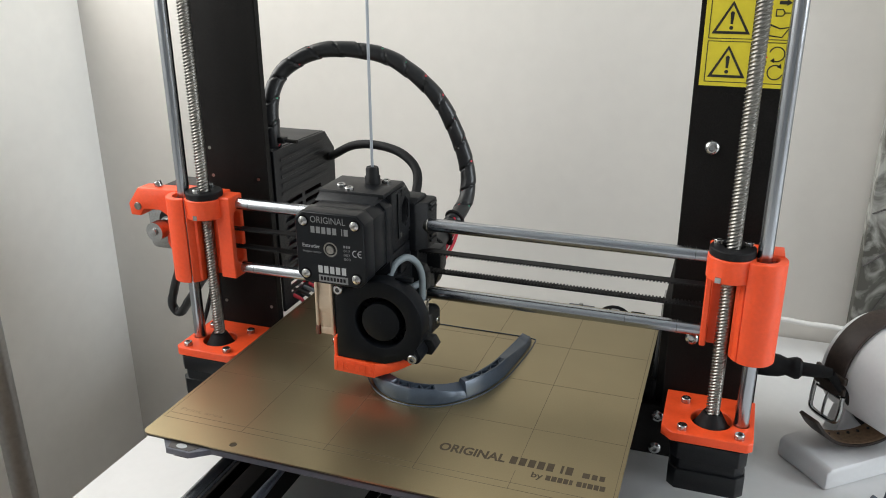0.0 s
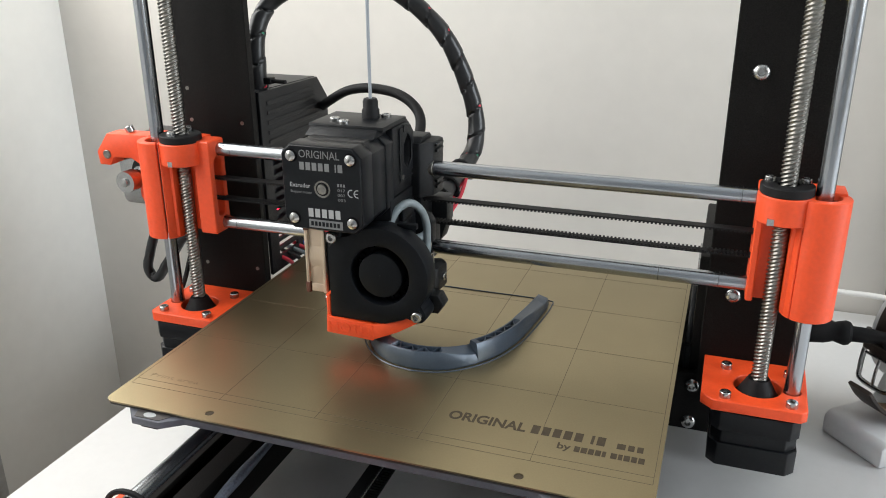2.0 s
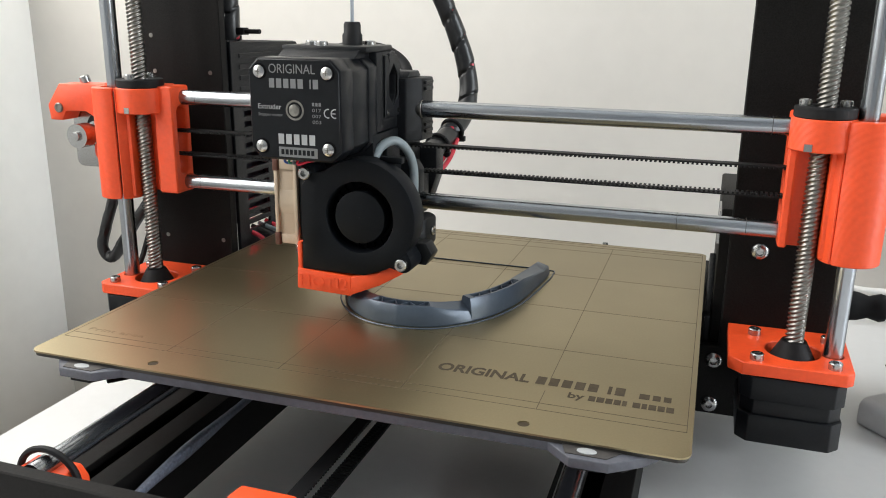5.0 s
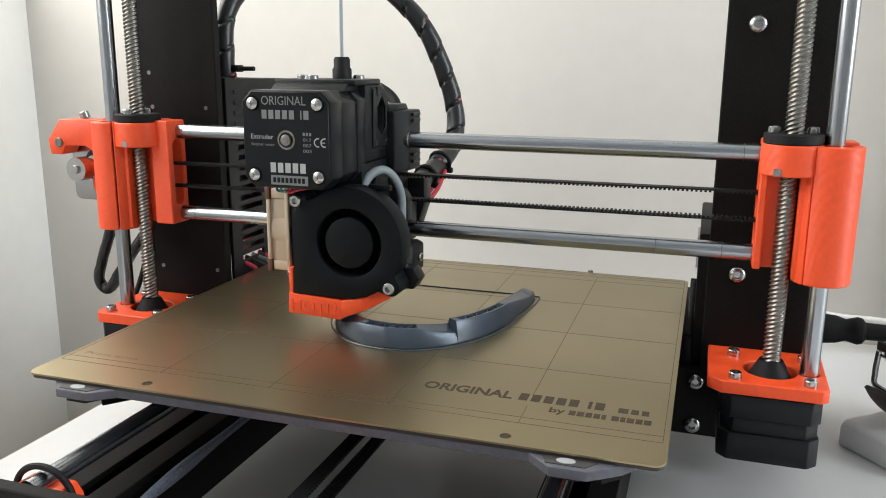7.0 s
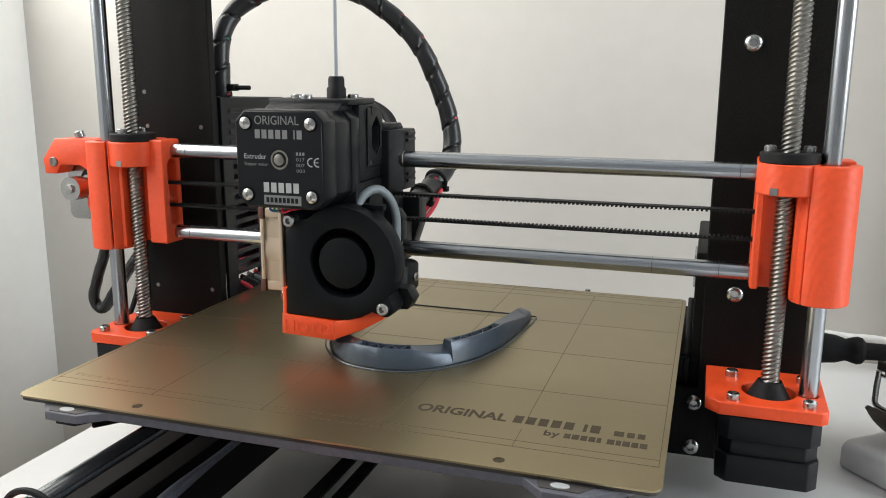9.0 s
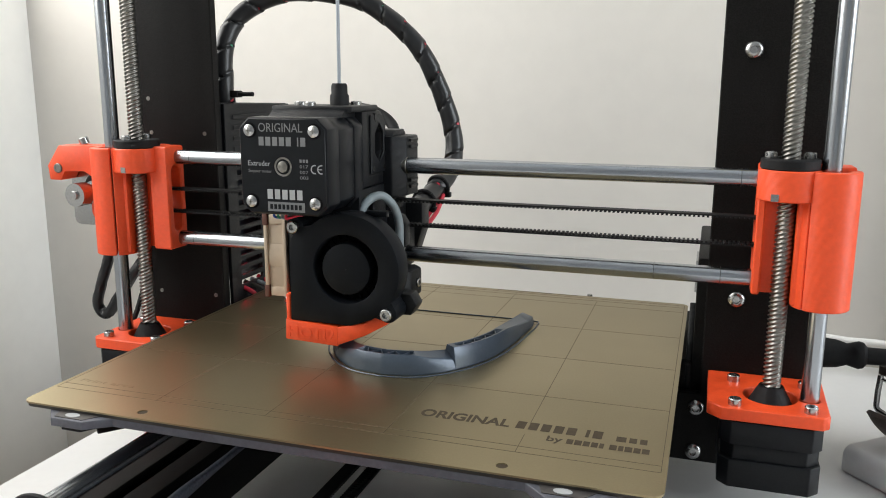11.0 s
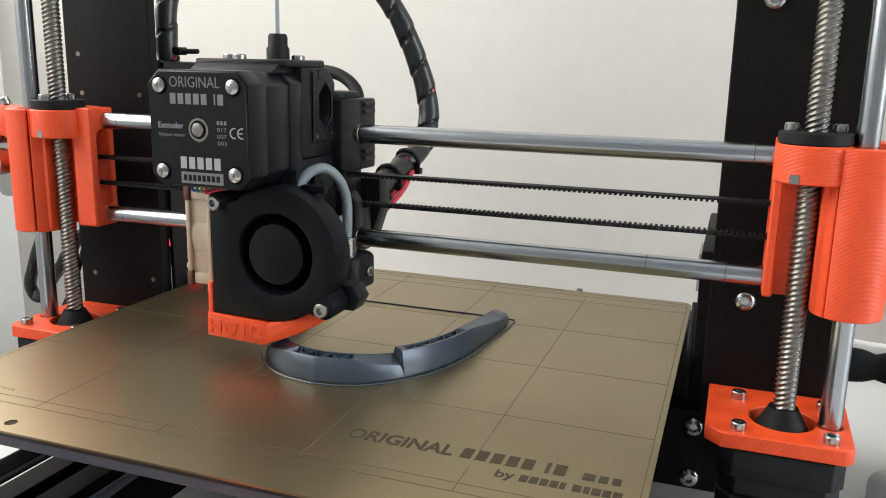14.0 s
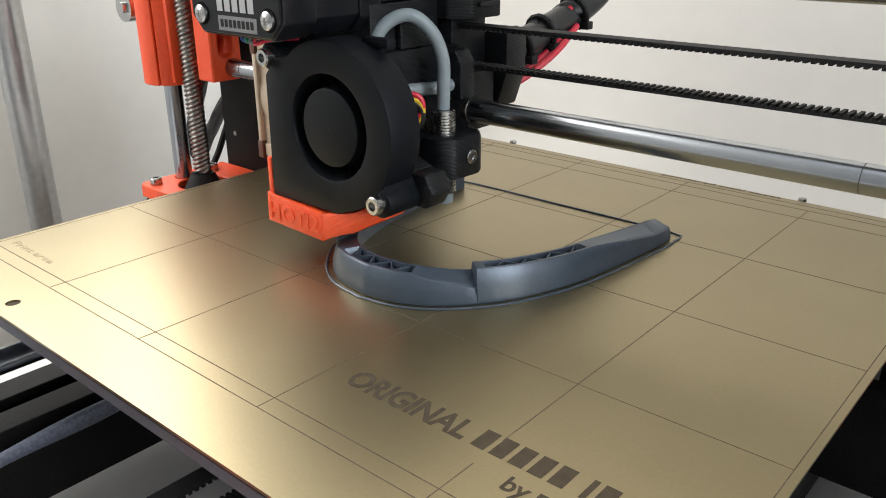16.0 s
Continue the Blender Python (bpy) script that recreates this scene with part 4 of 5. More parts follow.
# radial blower
BCX, BCZ = -0.0185, 0.0478
blower_outline = [(BCX + 0.0250 * math.cos(radians(a)), BCZ + 0.0247 * math.sin(radians(a))) for a in range(-62, 131, 6)]
blower_outline += [(-0.0402, 0.0655), (-0.0452, 0.0600), (-0.0458, 0.0225), (-0.0165, 0.0225)]
blower = part("blower", prism(B(), blower_outline, "xz", -0.0302, -0.0185, 0.0007, 2, holes=[circle(BCX, BCZ, 0.0153, 40)]), M_FAN, printer, "black radial blower fan")
part("inlet_back", prism(B(), circle(BCX, BCZ, 0.0156, 36), "xz", -0.0205, -0.0186), M_DARKHOLE, blower)
part("rotor_hub", prism(B(), circle(BCX, BCZ, 0.0114, 40), "xz", -0.0296, -0.0205, 0.0006, 2), M_FAN, blower, "black rotor hub")
part("hub_dimple", rod(B(), (BCX, -0.0297, BCZ), (BCX, -0.0294, BCZ), 0.0004, seg=10), M_MOTOR, blower)
for k in range(24):
    a = 2 * math.pi * k / 24
    part("rotor_blade", box(B(), 0.0128, 0.0152, -0.0003, 0.0003, 0, 0.0016, m=Matrix.Translation((BCX, -0.0206, BCZ)) @ Matrix.Rotation(math.pi / 2, 4, "X") @ Matrix.Rotation(a, 4, "Z") @ Matrix.Rotation(0.5, 4, "Z")), M_DARKHOLE, blower)
for x, z, dx, dz in ((-0.0425, 0.0655, 0.004, -0.004), (0.001, 0.0295, -0.006, 0.003)):
    part("ear", prism(B(), circle(x, z, 0.0042, 20), "xz", -0.0300, -0.0166, 0.0006), M_FAN, blower)
    cap_screw((x, -0.0300, z), blower, (0, -1, 0), 0.0027, 0.003)
part("ear_web", prism(B(), [(-0.006, 0.0275), (0.001, 0.0255), (0.0045, 0.031), (0.001, 0.038)], "xz", -0.0298, -0.0168), M_FAN, blower)
part("wire_clip", box(B(), -0.0125, -0.0025, -0.0215, -0.018, 0.0702, 0.0728, 0.0004), M_FAN, blower)

# orange duct below the blower
duct = part("fan_duct", prism(B(), [(-0.0478, 0.0236), (-0.0459, 0.0228), (-0.0225, 0.0216), (-0.0225, 0.0128), (-0.0482, 0.0138)], "xz", -0.0312, -0.0225, 0.0004), M_ORANGE, printer, "orange printed fan duct with raised letters")
arm_bm = prism(B(), [(-0.0227, 0.0214), (-0.011, 0.0238), (-0.004, 0.0276), (-0.0012, 0.0276), (-0.0006, 0.0236), (-0.0105, 0.0180), (-0.0227, 0.0132)], "xz", -0.0310, -0.0225, 0.0004)
for v in arm_bm.verts:
    v.co.y += (v.co.x + 0.0227) * 0.2
part("duct_arm", arm_bm, M_ORANGE, duct)
part("duct_nozzle", prism(B(), [(-0.0225, 0.0225), (-0.006, 0.0158), (-0.006, 0.0136), (-0.0225, 0.0133)], "yz", -0.0445, -0.019, 0.0005), M_ORANGE, duct)
part("side_tab", box(B(), -0.0482, -0.0460, -0.0300, -0.0185, 0.0150, 0.0345, 0.0006), M_ORANGE, duct)
cap_screw((-0.0478, -0.0270, 0.0305), duct, (-0.7, -0.7, 0), 0.0022, 0.002)
lettering("raised_letters", "HOT!2", 0.0050, FACE_Y(-0.0470, -0.0312, 0.0154), M_ORANGE, duct, 0.0003, 0.0232, bold=0.03)
# the blower and its duct hang a little behind the motor's face
shift = Matrix.Translation((HX + 0.0228, -0.0190, 0.0449)) @ Matrix.Diagonal((1.035, 1.035, 1.035, 1)) @ Matrix.Translation((-BCX, 0.0296, -BCZ))
for ob in (blower, *blower.children, duct, *duct.children):
    ob.data.transform(shift)
# heater block and nozzle
heater = part("heater_block", box(B(), HX + 0.011, HX + 0.027, -0.0035, 0.0165, 0.0155, 0.0265, 0.0008), M_RUBBER, printer, "black silicone-socked heater block")
part("nozzle", lathe(B(), [(0.0005, 0.0098), (0.0026, 0.0125), (0.0034, 0.0128), (0.0034, 0.0155)], Matrix.Translation((HX + 0.0185, 0.005, 0)), 18), M_SCREW, heater)

# bed probe beside the hotend, with its cable
PX, PY = HX + 0.0338, 0.0195
probe = part("bed_probe", lathe(B(), [(0.0029, 0.0195), (0.0031, 0.02), (0.0031, 0.0232)], Matrix.Translation((PX, PY, 0)), 20), M_GREYCABLE, printer, "threaded steel probe with a grey cable")


def thread(z0, z1, r=0.0040):
    prof, z = [], z0
    while z < z1:
        prof += [(r, z), (r, z + 0.0004), (r - 0.0004, z + 0.0006), (r - 0.0004, z + 0.0008)]
        z += 0.001
    return prof


part("threaded_tube", lathe(B(), thread(0.0232, 0.0285), Matrix.Translation((PX, PY, 0)), 24), M_BOLT, probe)
part("threaded_tube", lathe(B(), thread(0.0425, 0.0505), Matrix.Translation((PX, PY, 0)), 24), M_BOLT, probe)
part("probe_clamp", prism(B(), [(PX - 0.0085, PY + 0.010), (PX - 0.0075, PY - 0.0045), (PX - 0.003, PY - 0.0075), (PX + 0.004, PY - 0.0068), (PX + 0.0075, PY - 0.003), (PX + 0.0085, PY + 0.009), (PX + 0.004, PY + 0.014)], "xy", 0.0285, 0.0425, 0.0016), M_BLACKP, probe)
cap_screw((PX + 0.008, PY + 0.004, 0.0355), probe, (1, -0.1, 0), 0.0023, 0.0012)
part("clamp_nut", prism(B(), circle(HX + 0.0465, 0.0275, 0.0058, 6), "xz", -0.007, 0.002, 0.0006), M_BLACKP, probe)
part("clamp_arm", prism(B(), [(HX + 0.03, 0.022), (HX + 0.047, 0.022), (HX + 0.05, 0.028), (HX + 0.03, 0.036)], "xz", -0.0045, 0.006, 0.0008), M_BLACKP, probe)
part("probe_cable", tube(B(), [(PX, PY, 0.0505), (PX + 0.0002, PY, 0.058), (PX - 0.0002, PY, 0.0665), (PX - 0.002, PY - 0.003, 0.0745), (PX - 0.006, PY - 0.008, 0.0795), (PX - 0.0105, PY - 0.0135, 0.0775), (PX - 0.0135, PY - 0.0175, 0.0705), (PX - 0.015, PY - 0.019, 0.06)], 0.0021, 12, 8), M_GREYCABLE, probe, "grey cable loop")
part("probe_cable", tube(B(), [(PX - 0.012, PY - 0.01, 0.0565), (PX - 0.008, PY + 0.003, 0.0555), (PX - 0.005, PY + 0.009, 0.0562), (PX - 0.004, PY + 0.0135, 0.0575)], 0.0021, 12, 8), M_GREYCABLE, probe)
for mm_, dz in ((M_YELW, 0.0), (M_REDW, 0.0022), (M_INK, -0.002)):
    part("fan_wire", tube(B(), [(HX + 0.024, 0.004, 0.0495 + dz), (HX + 0.0315, 0.010, 0.0495 + dz * 0.7), (HX + 0.0322, 0.011, 0.044 + dz * 0.7), (HX + 0.027, 0.008, 0.0395 + dz)], 0.0009, 8, 6), mm_, probe)

for ob in (probe, *probe.children):
    if not ob.name.startswith(("clamp_nut", "clamp_arm", "fan_wire")):
        ob.data.transform(Matrix.Translation((0, 0, -0.0048)))
# cable loom from the carriage to the box, in spiral wrap
loom_pts = [(HX + 0.018, 0.06, 0.052), (HX + 0.021, 0.075, 0.0575), (-0.0195, 0.1, 0.064), (-0.0153, 0.125, 0.0755), (-0.0166, 0.135, 0.0945), (-0.024, 0.135, 0.1195), (-0.037, 0.13, 0.1475), (-0.0582, 0.125, 0.1680), (-0.080, 0.12, 0.1780), (-0.114, 0.11, 0.180), (-0.1385, 0.1, 0.168), (-0.1455, 0.09, 0.15), (-0.1443, 0.085, 0.127), (-0.1435, 0.085, 0.113)]


def wrap(s, a):
    u = (s / 0.0165 - a / (2 * math.pi)) % 1.0
    return 1.0 - 0.10 * u + (-0.3 if u > 0.935 else 0.0)


loom = part("cable_loom", tube(B(), loom_pts, 0.0058, 20, 22, wrap), M_WRAP, printer, "black spiral-wrapped cable loom", angle=60)
for k, (mm_, r) in enumerate(((M_REDW, 0.0), (M_GREENW, 2.1), (M_REDW, 4.0))):
    path = smooth_path(loom_pts, 6)
    part("wire", tube(B(), [p + Vector((0.0034 * math.cos(r + i * 0.25), 0, 0.0034 * math.sin(r + i * 0.25))) for i, p in enumerate(path)], 0.0017, 8, 1), mm_, loom)
for dx, mm_ in ((0.0, M_REDW), (0.0035, M_REDW), (-0.003, M_INK)):
    part("wire", tube(B(), [(HX + 0.016 + dx, 0.06, 0.043), (HX + 0.022 + dx, 0.072, 0.046), (-0.0165 + dx, 0.09, 0.0545), (-0.0155 + dx * 0.6, 0.105, 0.063)], 0.0013, 8, 6), mm_, loom)
loom_line = smooth_path(loom_pts, 22)
for i in (24, 36, 52):
    c, d = loom_line[i], (loom_line[i + 1] - loom_line[i - 1]).normalized()
    u = d.orthogonal().normalized()
    v = d.cross(u)
    part("zip_tie", tube(B(), [c + (u * math.cos(radians(a)) + v * math.sin(radians(a))) * 0.0064 for a in range(0, 361, 24)], 0.0011, 8, 1), M_RUBBER, loom)
    head = c + v * 0.0072
    part("zip_tie_head", box(B(), head.x - 0.002, head.x + 0.002, head.y - 0.002, head.y + 0.002, head.z - 0.0015, head.z + 0.0015, 0.0004), M_RUBBER, loom)
part("motor_cable", tube(B(), [(-0.136, 0.155, 0.092), (-0.1251, 0.14, 0.098), (-0.1060, 0.133, 0.108), (-0.0845, 0.125, 0.112), (-0.0605, 0.115, 0.1105), (-0.0445, 0.105, 0.102), (-0.039, 0.09, 0.09), (-0.039, 0.07, 0.078), (-0.041, 0.055, 0.072)], 0.0032, 12, 8), M_RUBBER, printer, "black cable in a fabric sleeve")
part("motor_cable", tube(B(), [(-0.208, 0.085, 0.05), (-0.2245, 0.078, 0.03), (-0.2325, 0.072, 0.004), (-0.2365, 0.07, -0.013), (-0.230, 0.07, -0.0195), (-0.219, 0.0705, -0.006), (-0.204, 0.075, 0.016), (-0.19, 0.082, 0.03)], 0.0036, 14, 8, wrap), M_WRAP, printer, "black wrapped motor cable")
part("motor_cable", tube(B(), [(-0.196, 0.075, 0.02), (-0.199, 0.062, -0.01), (-0.2, 0.05, -0.03), (-0.197, 0.047, -0.06), (-0.188, 0.06, TABLE + 0.002), (-0.16, 0.09, TABLE + 0.002)], 0.0016, 10, 8), M_RUBBER, printer)

# ---- the piece being printed ----
HALF = [(0.0, -0.0272), (0.0115, -0.0252), (0.0205, -0.0203), (0.0288, -0.0122), (0.0354, -0.0024), (0.0398, 0.0082), (0.0434, 0.0206), (0.0458, 0.0362), (0.0474, 0.0507), (0.0486, 0.0645), (0.0484, 0.0708)]
half = [Vector((x, y, 0)) for x, y in HALF]
half_s = smooth_path(half, 8)
CX = 0.0008
outer = [Vector((CX - p.x, p.y, 0)) for p in half_s[::-1]] + [Vector((CX + p.x, p.y, 0)) for p in half_s[1:]]
N = len(outer)
STEP = 25  # index from the middle at which the arms rise


def section(i):
    """Outer height, inner height, width, depth of the open top and lean of the outer wall at a station."""
    j = abs(i - (N - 1) // 2)
    if j <= STEP:
        f = j / STEP
        ramp = max(0.0, (f - 0.42) / 0.58)
        return 0.0092 - 0.0042 * ramp, 0.0092 - 0.0014 * ramp, 0.0092 - 0.001 * f, 0.0022 if f < 0.42 else 0.0, 0.0016
    f = (j - STEP) / ((N - 1) // 2 - STEP)
    fall = max(0.0, (f - 0.5) / 0.5)
    h = 0.0106 - 0.0012 * min(1.0, f / 0.5)
    return h - 0.0048 * min(1.0, fall * 1.6), h - 0.0030 * fall, 0.0074 - 0.0008 * f, 0.0022 if 0.04 < f < 0.46 else 0.0, 0.0016 - 0.0008 * f


mid = (N - 1) // 2
stations = []
for i in range(N):
    t = (outer[min(i + 1, N - 1)] - outer[max(i - 1, 0)]).normalized()
    nrm = Vector((-t.y, t.x, 0))
    stations.append((outer[i], nrm, *section(i)))
    if i == mid + STEP:
        stations.append((outer[i] + t * 0.00005, nrm, *section(i + 1)))
    if i == mid - STEP - 1:
        stations.append((outer[i] + t * 0.0011, nrm, *section(i + 1)))
EDGE = 0.0011  # thickness of the printed walls
bm, rings = B(), []
for p, nrm, ho, hi, w, hollow, lean in stations:
    def at(u, z):
        return bm.verts.new(p + nrm * u + Vector((0, 0, z)))
    slope = (hi - ho) / w
    rings.append([at(0.0003, 0), at(0, 0.0006), at(lean * 0.25, ho * 0.5), at(lean * 0.9, ho * 0.94), at(lean + 0.0003, ho), at(lean + EDGE, ho + slope * EDGE), at(lean + EDGE + 0.0002, ho + slope * EDGE - hollow), at(w - EDGE - 0.0002, hi - slope * EDGE - hollow), at(w - EDGE, hi - slope * EDGE), at(w - 0.0003, hi), at(w, hi * 0.97), at(w, 0)])
for u, v in zip(rings, rings[1:]):
    for k in range(len(u)):
        k2 = (k + 1) % len(u)
        bm.faces.new((u[k], u[k2], v[k2], v[k]))
bm.faces.new(rings[0][::-1])
bm.faces.new(rings[-1])
printed = thing("printed_bracket", None, "grey plastic horseshoe-shaped piece half printed on the bed", "3D print")
part("shell", bm, M_PLA, printed, angle=30)
bm = B()
for i in range(0, len(stations) - 4, 3):
    p, nrm, h, hi, w, hollow, lean = stations[i]
    p2, n2, h2, hi2, w2, hollow2, lean2 = stations[i + 3]
    if hollow and hollow2:
        for a, b in ((p + nrm * (lean + EDGE), p2 + n2 * (w2 - EDGE)),) if i % 2 else ((p + nrm * (w - EDGE), p2 + n2 * (lean2 + EDGE)),):
            d = (b - a).normalized() * 0.0002
            sd = Vector((-d.y, d.x, 0))
            hh = min(h, h2) - 0.0003
            vs = [bm.verts.new(v) for z in (hh - 0.0025, hh) for v in (a + sd + Vector((0, 0, z)), a - sd + Vector((0, 0, z)), b - sd + Vector((0, 0, z)), b + sd + Vector((0, 0, z)))]
            for f in ((0, 1, 2, 3), (7, 6, 5, 4), (0, 4, 5, 1), (1, 5, 6, 2), (2, 6, 7, 3), (3, 7, 4, 0)):
                bm.faces.new([vs[k] for k in f])
tagged(part("infill_ribs", bm, M_PLA, printed), kind="stuff")
skirt = thing("print_skirt", None, "thin grey plastic outline on the bed round the print", "3D print")
loop = []
for i in range(N):
    t = (outer[min(i + 1, N - 1)] - outer[max(i - 1, 0)]).normalized()
    loop.append(outer[i] - Vector((-t.y, t.x, 0)) * 0.0019 + Vector((0, 0, 0.00022)))
first, last = loop[0] + Vector((0.0, 0.003, 0)), loop[-1] + Vector((0.0, 0.003, 0))
loop = [first] + loop + [last]
loop += [last + Vector((-0.006, 0.0035, 0)), last.lerp(first, 0.5) + Vector((0, 0.0035, 0)), first + Vector((0.006, 0.0035, 0)), first]
part("outline", tube(B(), loop, 0.0004, 6, 2), M_PLA, skirt)

# ---- things on the desk beside the printer ----
plug = thing("power_plug", None, "black mains plug and cord in the power supply", "power cord")
bmp = lathe(B(), [(0.0125, 0.0), (0.0125, 0.012), (0.0115, 0.02), (0.009, 0.026), (0.0105, 0.030), (0.0115, 0.033), (0.0105, 0.036), (0.0072, 0.038), (0.0068, 0.050), (0.0048, 0.06)], Matrix.Translation((0.1895, 0.124, -0.0165)) @ Euler((0, radians(88), radians(-4))).to_matrix().to_4x4() @ Matrix.Diagonal((0.66, 0.6, 0.82, 1)), 20)
part("plug_body", bmp, M_RUBBER, plug)
part("cord", tube(B(), [(0.2375, 0.1205, -0.0155), (0.25, 0.126, -0.033), (0.272, 0.152, -0.066), (0.302, 0.2, TABLE + 0.004), (0.330, 0.235, TABLE + 0.003), (0.370, 0.250, TABLE + 0.003), (0.44, 0.255, TABLE + 0.003)], 0.0028, 12, 8), M_RUBBER, plug)

wc = thing("white_cable", None, "white cable running along the wall on the desk", "cable")
part("cord", tube(B(), [(0.19, 0.285, -0.055), (0.218, 0.287, -0.054), (0.238, 0.287, -0.0552), (0.262, 0.287, -0.0555), (0.3, 0.285, -0.06), (0.36, 0.28, TABLE + 0.0025), (0.5, 0.27, TABLE + 0.0025)], 0.0022, 12, 8), M_WHITECABLE, wc)
part("cord_end", tube(B(), [(0.19, 0.285, -0.055), (0.17, 0.283, -0.062), (0.15, 0.28, TABLE + 0.0025), (0.1, 0.28, TABLE + 0.0025)], 0.0022, 12, 8), M_WHITECABLE, wc)

# watch stand: base slab turned on the desk, with a fat horizontal cylinder
SU = Vector((0.64, -0.77, 0)).normalized()
SV = Vector((0.77, 0.64, 0)).normalized()
corner = Vector((0.2410, 0.0860, TABLE))
stand = thing("watch_stand", None, "white printed watch stand with a round holder", "watch stand")
mB = Matrix(((SV.x, -SU.x, 0, corner.x), (SV.y, -SU.y, 0, corner.y), (0, 0, 1, TABLE), (0, 0, 0, 1)))
bm = prism(B(), [(0, 0), (0.1, 0), (0.1, 0.0135), (0.095, 0.0165), (0.004, 0.0155), (0.0, 0.0125)], "xz", 0, 0.044, 0.002)
bmesh.ops.transform(bm, matrix=mB, verts=bm.verts)
part("base", bm, M_STAND, stand)
c0, c1 = Vector((0.2605, 0.1665, -0.0225)), Vector((0.3035, 0.1150, -0.0225))
bm = B()
axm = Matrix.Translation(c0) @ (c1 - c0).to_track_quat("Z", "Y").to_matrix().to_4x4()
Lc = (c1 - c0).length
lathe(bm, [(0.0300, 0), (0.0352, 0.001), (0.036, 0.003), (0.036, Lc - 0.003), (0.0352, Lc - 0.0008), (0.034, Lc), (0.023, Lc), (0.022, Lc - 0.002), (0.022, 0.006), (0.0005, 0.006)], axm, 48)
part("holder", bm, M_STAND, stand)
bm = prism(B(), [(0.035, 0.015), (0.075, 0.015), (0.066, 0.04), (0.044, 0.04)], "xz", 0.031, 0.043, 0.002)
bmesh.ops.transform(bm, matrix=mB, verts=bm.verts)
part("stem", bm, M_STAND, stand)

strap = thing("watch_strap", None, "dark brown leather watch strap round the white stand", "watch strap")
cm = (c0 * 0.78 + c1 * 0.22)


def ribbon(pts, half_w, thick, axis):
    """A strap: pts is its middle line, axis the way of its width."""
    bm, path = B(), smooth_path(pts, 8)
    rows_ = []
    for i, p in enumerate(path):
        t = (path[min(i + 1, len(path) - 1)] - path[max(i - 1, 0)]).normalized()
        nn = t.cross(axis).normalized()
        w = half_w * (1 - 0.15 * i / len(path))
        rows_.append([bm.verts.new(p + axis * (w * a) + nn * (thick * b)) for a, b in ((-1, -0.35), (-0.9, -0.5), (0.9, -0.5), (1, -0.35), (1, 0.35), (0.9, 0.5), (-0.9, 0.5), (-1, 0.35))])
    for u, v in zip(rows_, rows_[1:]):
        for k in range(8):
            bm.faces.new((u[k], u[(k + 1) % 8], v[(k + 1) % 8], v[k]))
    bm.faces.new(rows_[0][::-1])
    bm.faces.new(rows_[-1])
    return bm


up = Vector((0, 0, 1))
arc = [cm + SV * (0.0378 * math.cos(radians(a))) + up * (0.0378 * math.sin(radians(a))) for a in range(-20, 176, 15)]
down = arc[-1]
band = part("band", ribbon(arc + [down + up * -0.006 - SV * 0.0005, down + up * -0.013 - SV * 0.0015], 0.0095, 0.0032, SU), M_LEATHER, strap)
for dz in (-0.0005, -0.0085):
    at = down + up * dz - SV * 0.0022
    part("keeper_loop", ribbon([at + SU * -0.0112 + SV * 0.001, at + SU * -0.0104 - SV * 0.0006, at + SU * 0.0104 - SV * 0.0006, at + SU * 0.0112 + SV * 0.001], 0.0026, 0.0022, up), M_LEATHER, strap)
bk = down + up * -0.0150 - SV * 0.002
part("buckle", tube(B(), [bk + SU * -0.012 + up * 0.003, bk + SU * -0.012 + SV * -0.001 + up * -0.010, bk + SU * -0.009 + SV * -0.002 + up * -0.0165, bk + SU * 0.009 + SV * -0.002 + up * -0.0165, bk + SU * 0.012 + SV * -0.001 + up * -0.010, bk + SU * 0.012 + up * 0.003], 0.0016, 10, 6), M_BOLT, strap, "polished steel buckle")
part("buckle_bar", tube(B(), [bk + SU * -0.012 + up * 0.001, bk + SU * 0.012 + up * 0.001], 0.001, 8, 1), M_BOLT, strap)
part("buckle_tongue", tube(B(), [bk + up * 0.001, bk + SV * -0.002 + up * -0.008, bk + SV * -0.0025 + up * -0.0162], 0.001, 8, 4), M_BOLT, strap)
lower = [Vector((0.2292, 0.1180, -0.0500)), Vector((0.2345, 0.1195, -0.0575)), Vector((0.243, 0.1225, -0.0645)), Vector((0.255, 0.1270, -0.0668)), Vector((0.268, 0.1335, -0.0650)), Vector((0.280, 0.141, -0.0580)), Vector((0.290, 0.148, -0.046)), Vector((0.2925, 0.1515, -0.034))]
lower = [p + Vector((-0.001, -0.006, 0.005)) for p in lower]
part("band", ribbon(lower[::-1], 0.0095, 0.0026, SU), M_LEATHER, strap)
part("lining", ribbon([p + up * 0.0016 for p in lower[::-1]][:-1], 0.0090, 0.0008, SU), M_TAN, strap, "tan leather lining")
for i in range(7):
    p = lower[2].lerp(lower[5], i / 6) + up * (0.0022 - 0.0026 * math.sin(math.pi * i / 6))
    part("strap_hole", box(B(), p.x - 0.0009, p.x + 0.0009, p.y - 0.0009, p.y + 0.0009, p.z - 0.0005, p.z + 0.0003), M_INK, strap)

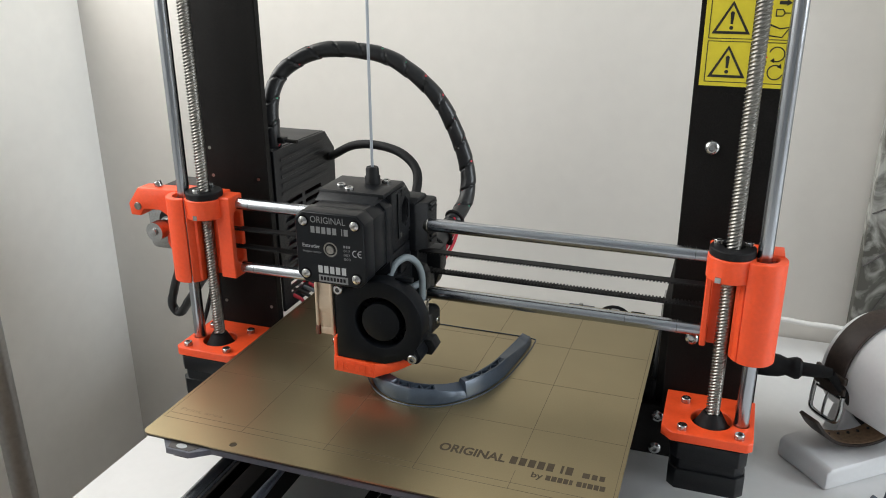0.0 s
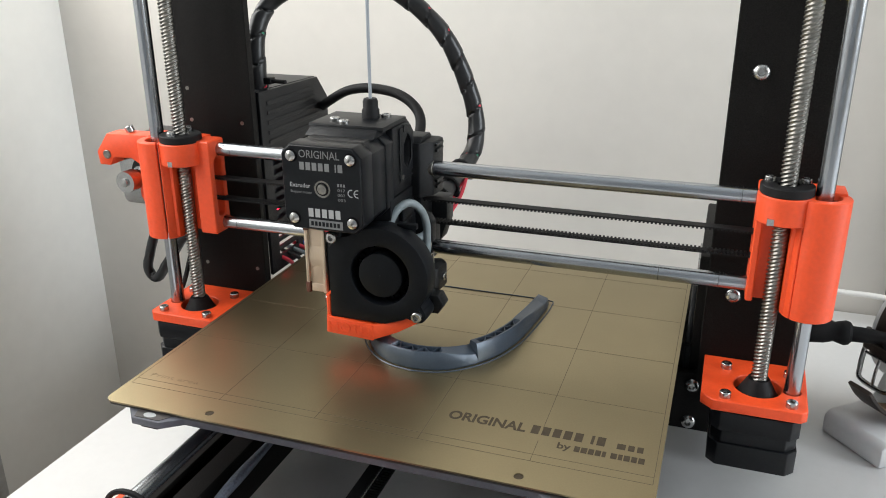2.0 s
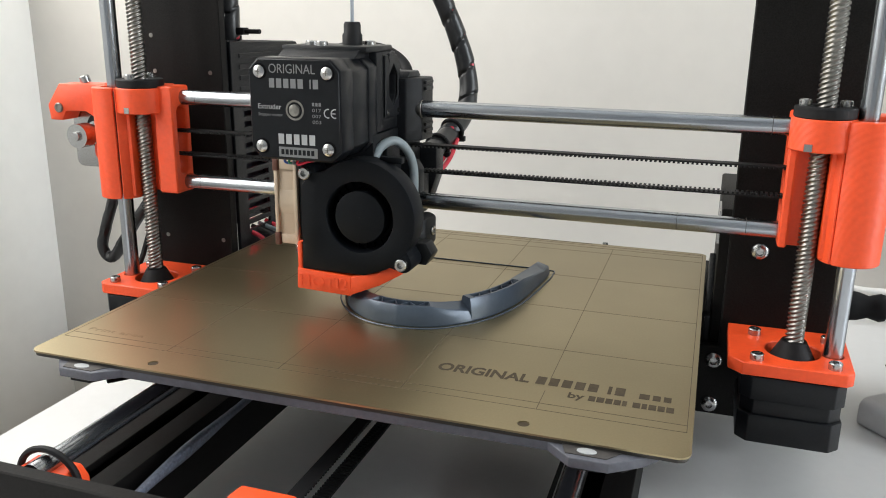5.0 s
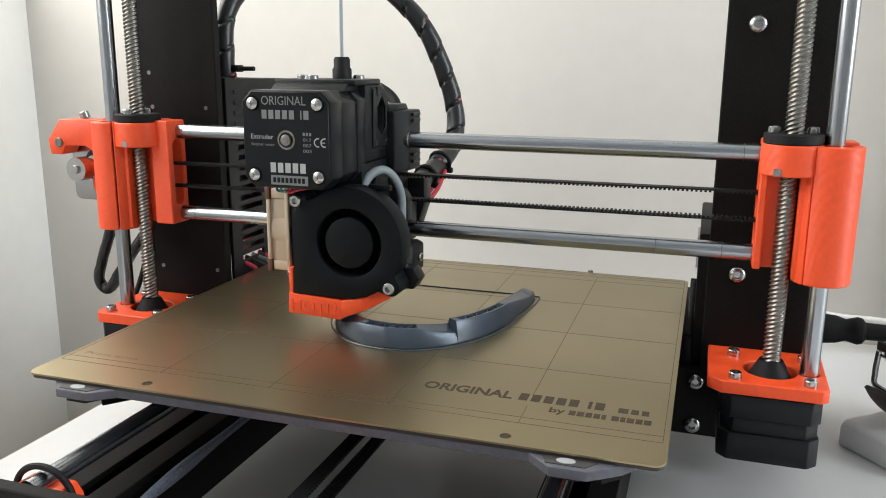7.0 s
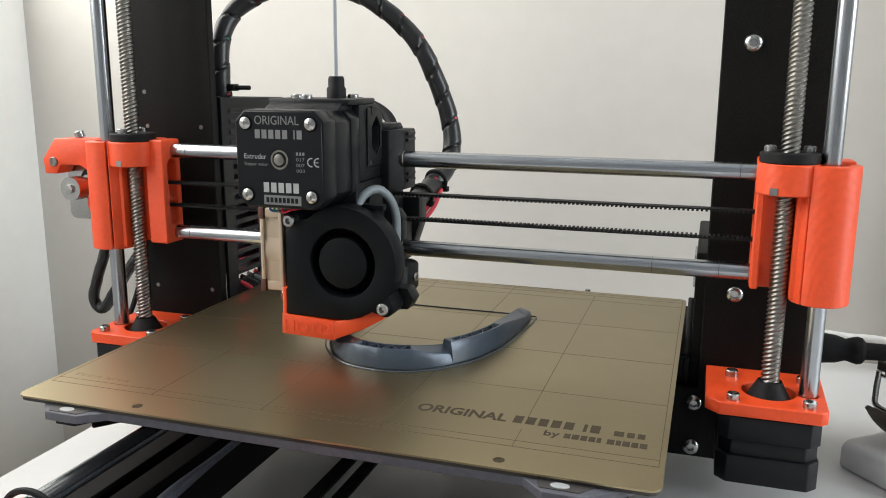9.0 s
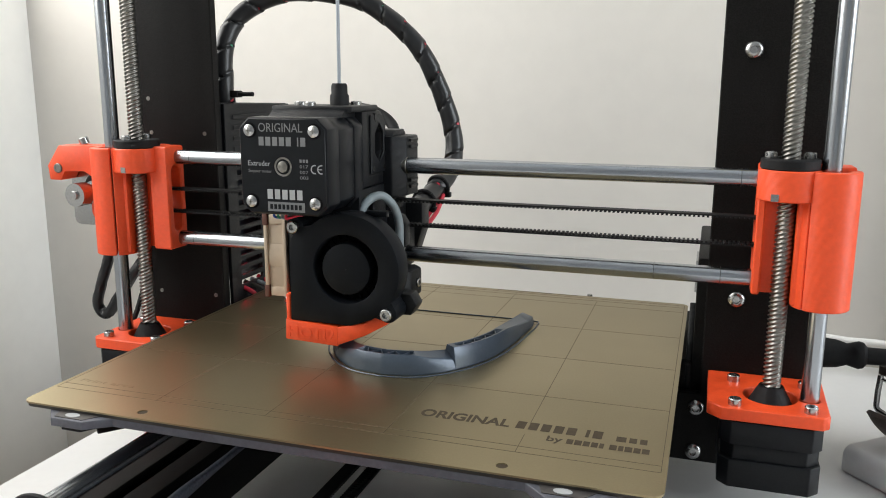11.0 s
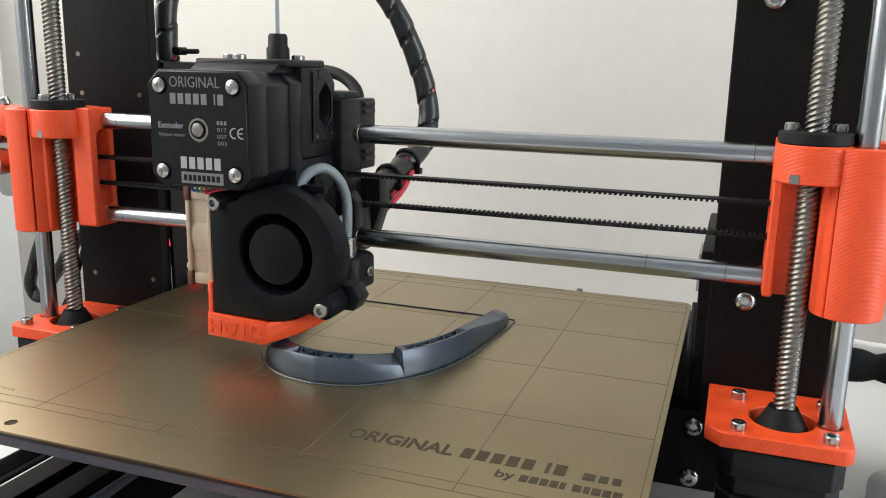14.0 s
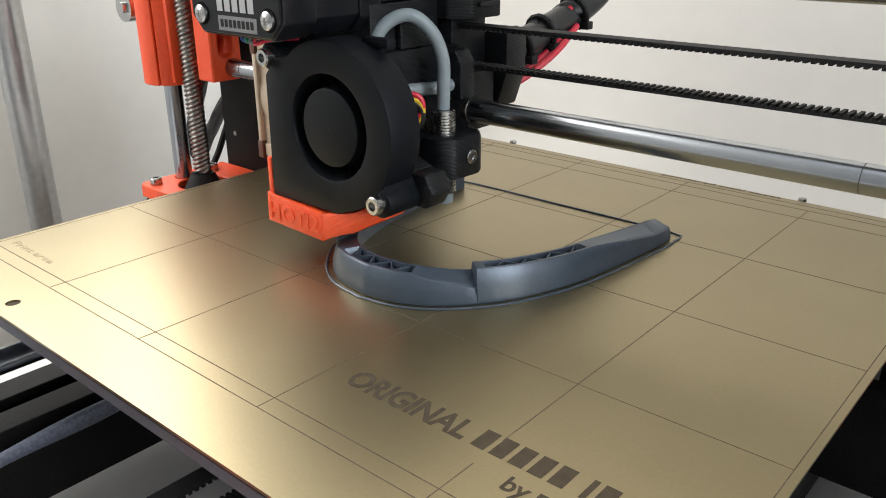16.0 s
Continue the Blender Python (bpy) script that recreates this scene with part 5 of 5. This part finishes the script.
claw = thing("grey_claw", None, "small dark grey clawed plastic figure on the desk", "figurine")
for dx, dy, dz in ((-0.008, 0.0, 0.004), (0.0015, 0.004, 0.012), (0.009, -0.006, 0.006)):
    part("prong", tube(B(), [(0.2745, 0.078, TABLE + 0.0045), (0.2745 + dx * 0.6, 0.078 + dy * 0.6, TABLE + 0.004 + dz * 0.4), (0.2745 + dx, 0.078 + dy, TABLE + 0.004 + dz)], 0.0022, 10, 6, lambda s, a: 1.15 - s * 45), M_PLA, claw)
part("body", tube(B(), [(0.2745, 0.078, TABLE + 0.0045), (0.285, 0.072, TABLE + 0.006), (0.298, 0.066, TABLE + 0.007)], 0.0045, 12, 6), M_PLA, claw)

# canvas picture leaning on the wall, bare tree in greys
canvas = thing("canvas_picture", None, "grey canvas picture of bare tree roots against the wall", "picture")
m = bpy.data.materials.new("painted_canvas")
m.use_nodes = True
nt = m.node_tree
tc = nt.nodes.new("ShaderNodeTexCoord")
n1 = nt.nodes.new("ShaderNodeTexNoise")
n1.inputs["Scale"].default_value, n1.inputs["Detail"].default_value, n1.inputs["Distortion"].default_value = 42, 8, 1.6
ramp = nt.nodes.new("ShaderNodeValToRGB")
ramp.color_ramp.elements[0].position, ramp.color_ramp.elements[1].position = 0.44, 0.7
ramp.color_ramp.elements[0].color, ramp.color_ramp.elements[1].color = (0.09, 0.088, 0.075, 1), (0.46, 0.46, 0.43, 1)
nt.links.new(tc.outputs["Object"], n1.inputs["Vector"])
sep = nt.nodes.new("ShaderNodeSeparateXYZ")
nt.links.new(tc.outputs["Object"], sep.inputs[0])
mad = nt.nodes.new("ShaderNodeMath")
mad.operation = "MULTIPLY_ADD"
mad.inputs[1].default_value = 1.5
nt.links.new(sep.outputs["Z"], mad.inputs[0])
nt.links.new(n1.outputs["Fac"], mad.inputs[2])
nt.links.new(mad.outputs[0], ramp.inputs["Fac"])
nt.links.new(ramp.outputs[0], nt.nodes["Principled BSDF"].inputs["Base Color"])
nt.nodes["Principled BSDF"].inputs["Roughness"].default_value = 0.6
part("panel", box(B(), 0.2705, 0.62, 0.292, 0.310, TABLE, 0.48, 0.0015), m, canvas)
for pts in ([(0.28, 0.2917, -0.05), (0.30, 0.2917, 0.0), (0.305, 0.2917, 0.06), (0.33, 0.2917, 0.12)], [(0.272, 0.2917, 0.045), (0.285, 0.2917, 0.05), (0.3, 0.2917, 0.04), (0.34, 0.2917, 0.05)], [(0.272, 0.2917, 0.0), (0.29, 0.2917, 0.015), (0.31, 0.2917, 0.012)], [(0.275, 0.2917, 0.09), (0.29, 0.2917, 0.1), (0.32, 0.2917, 0.09)]):
    part("brush_stroke", tube(B(), pts, 0.0008, 8, 6, lambda s, a: 1.0 + 0.5 * math.sin(s * 90), flat=0.15), M_PCBTOP, canvas)
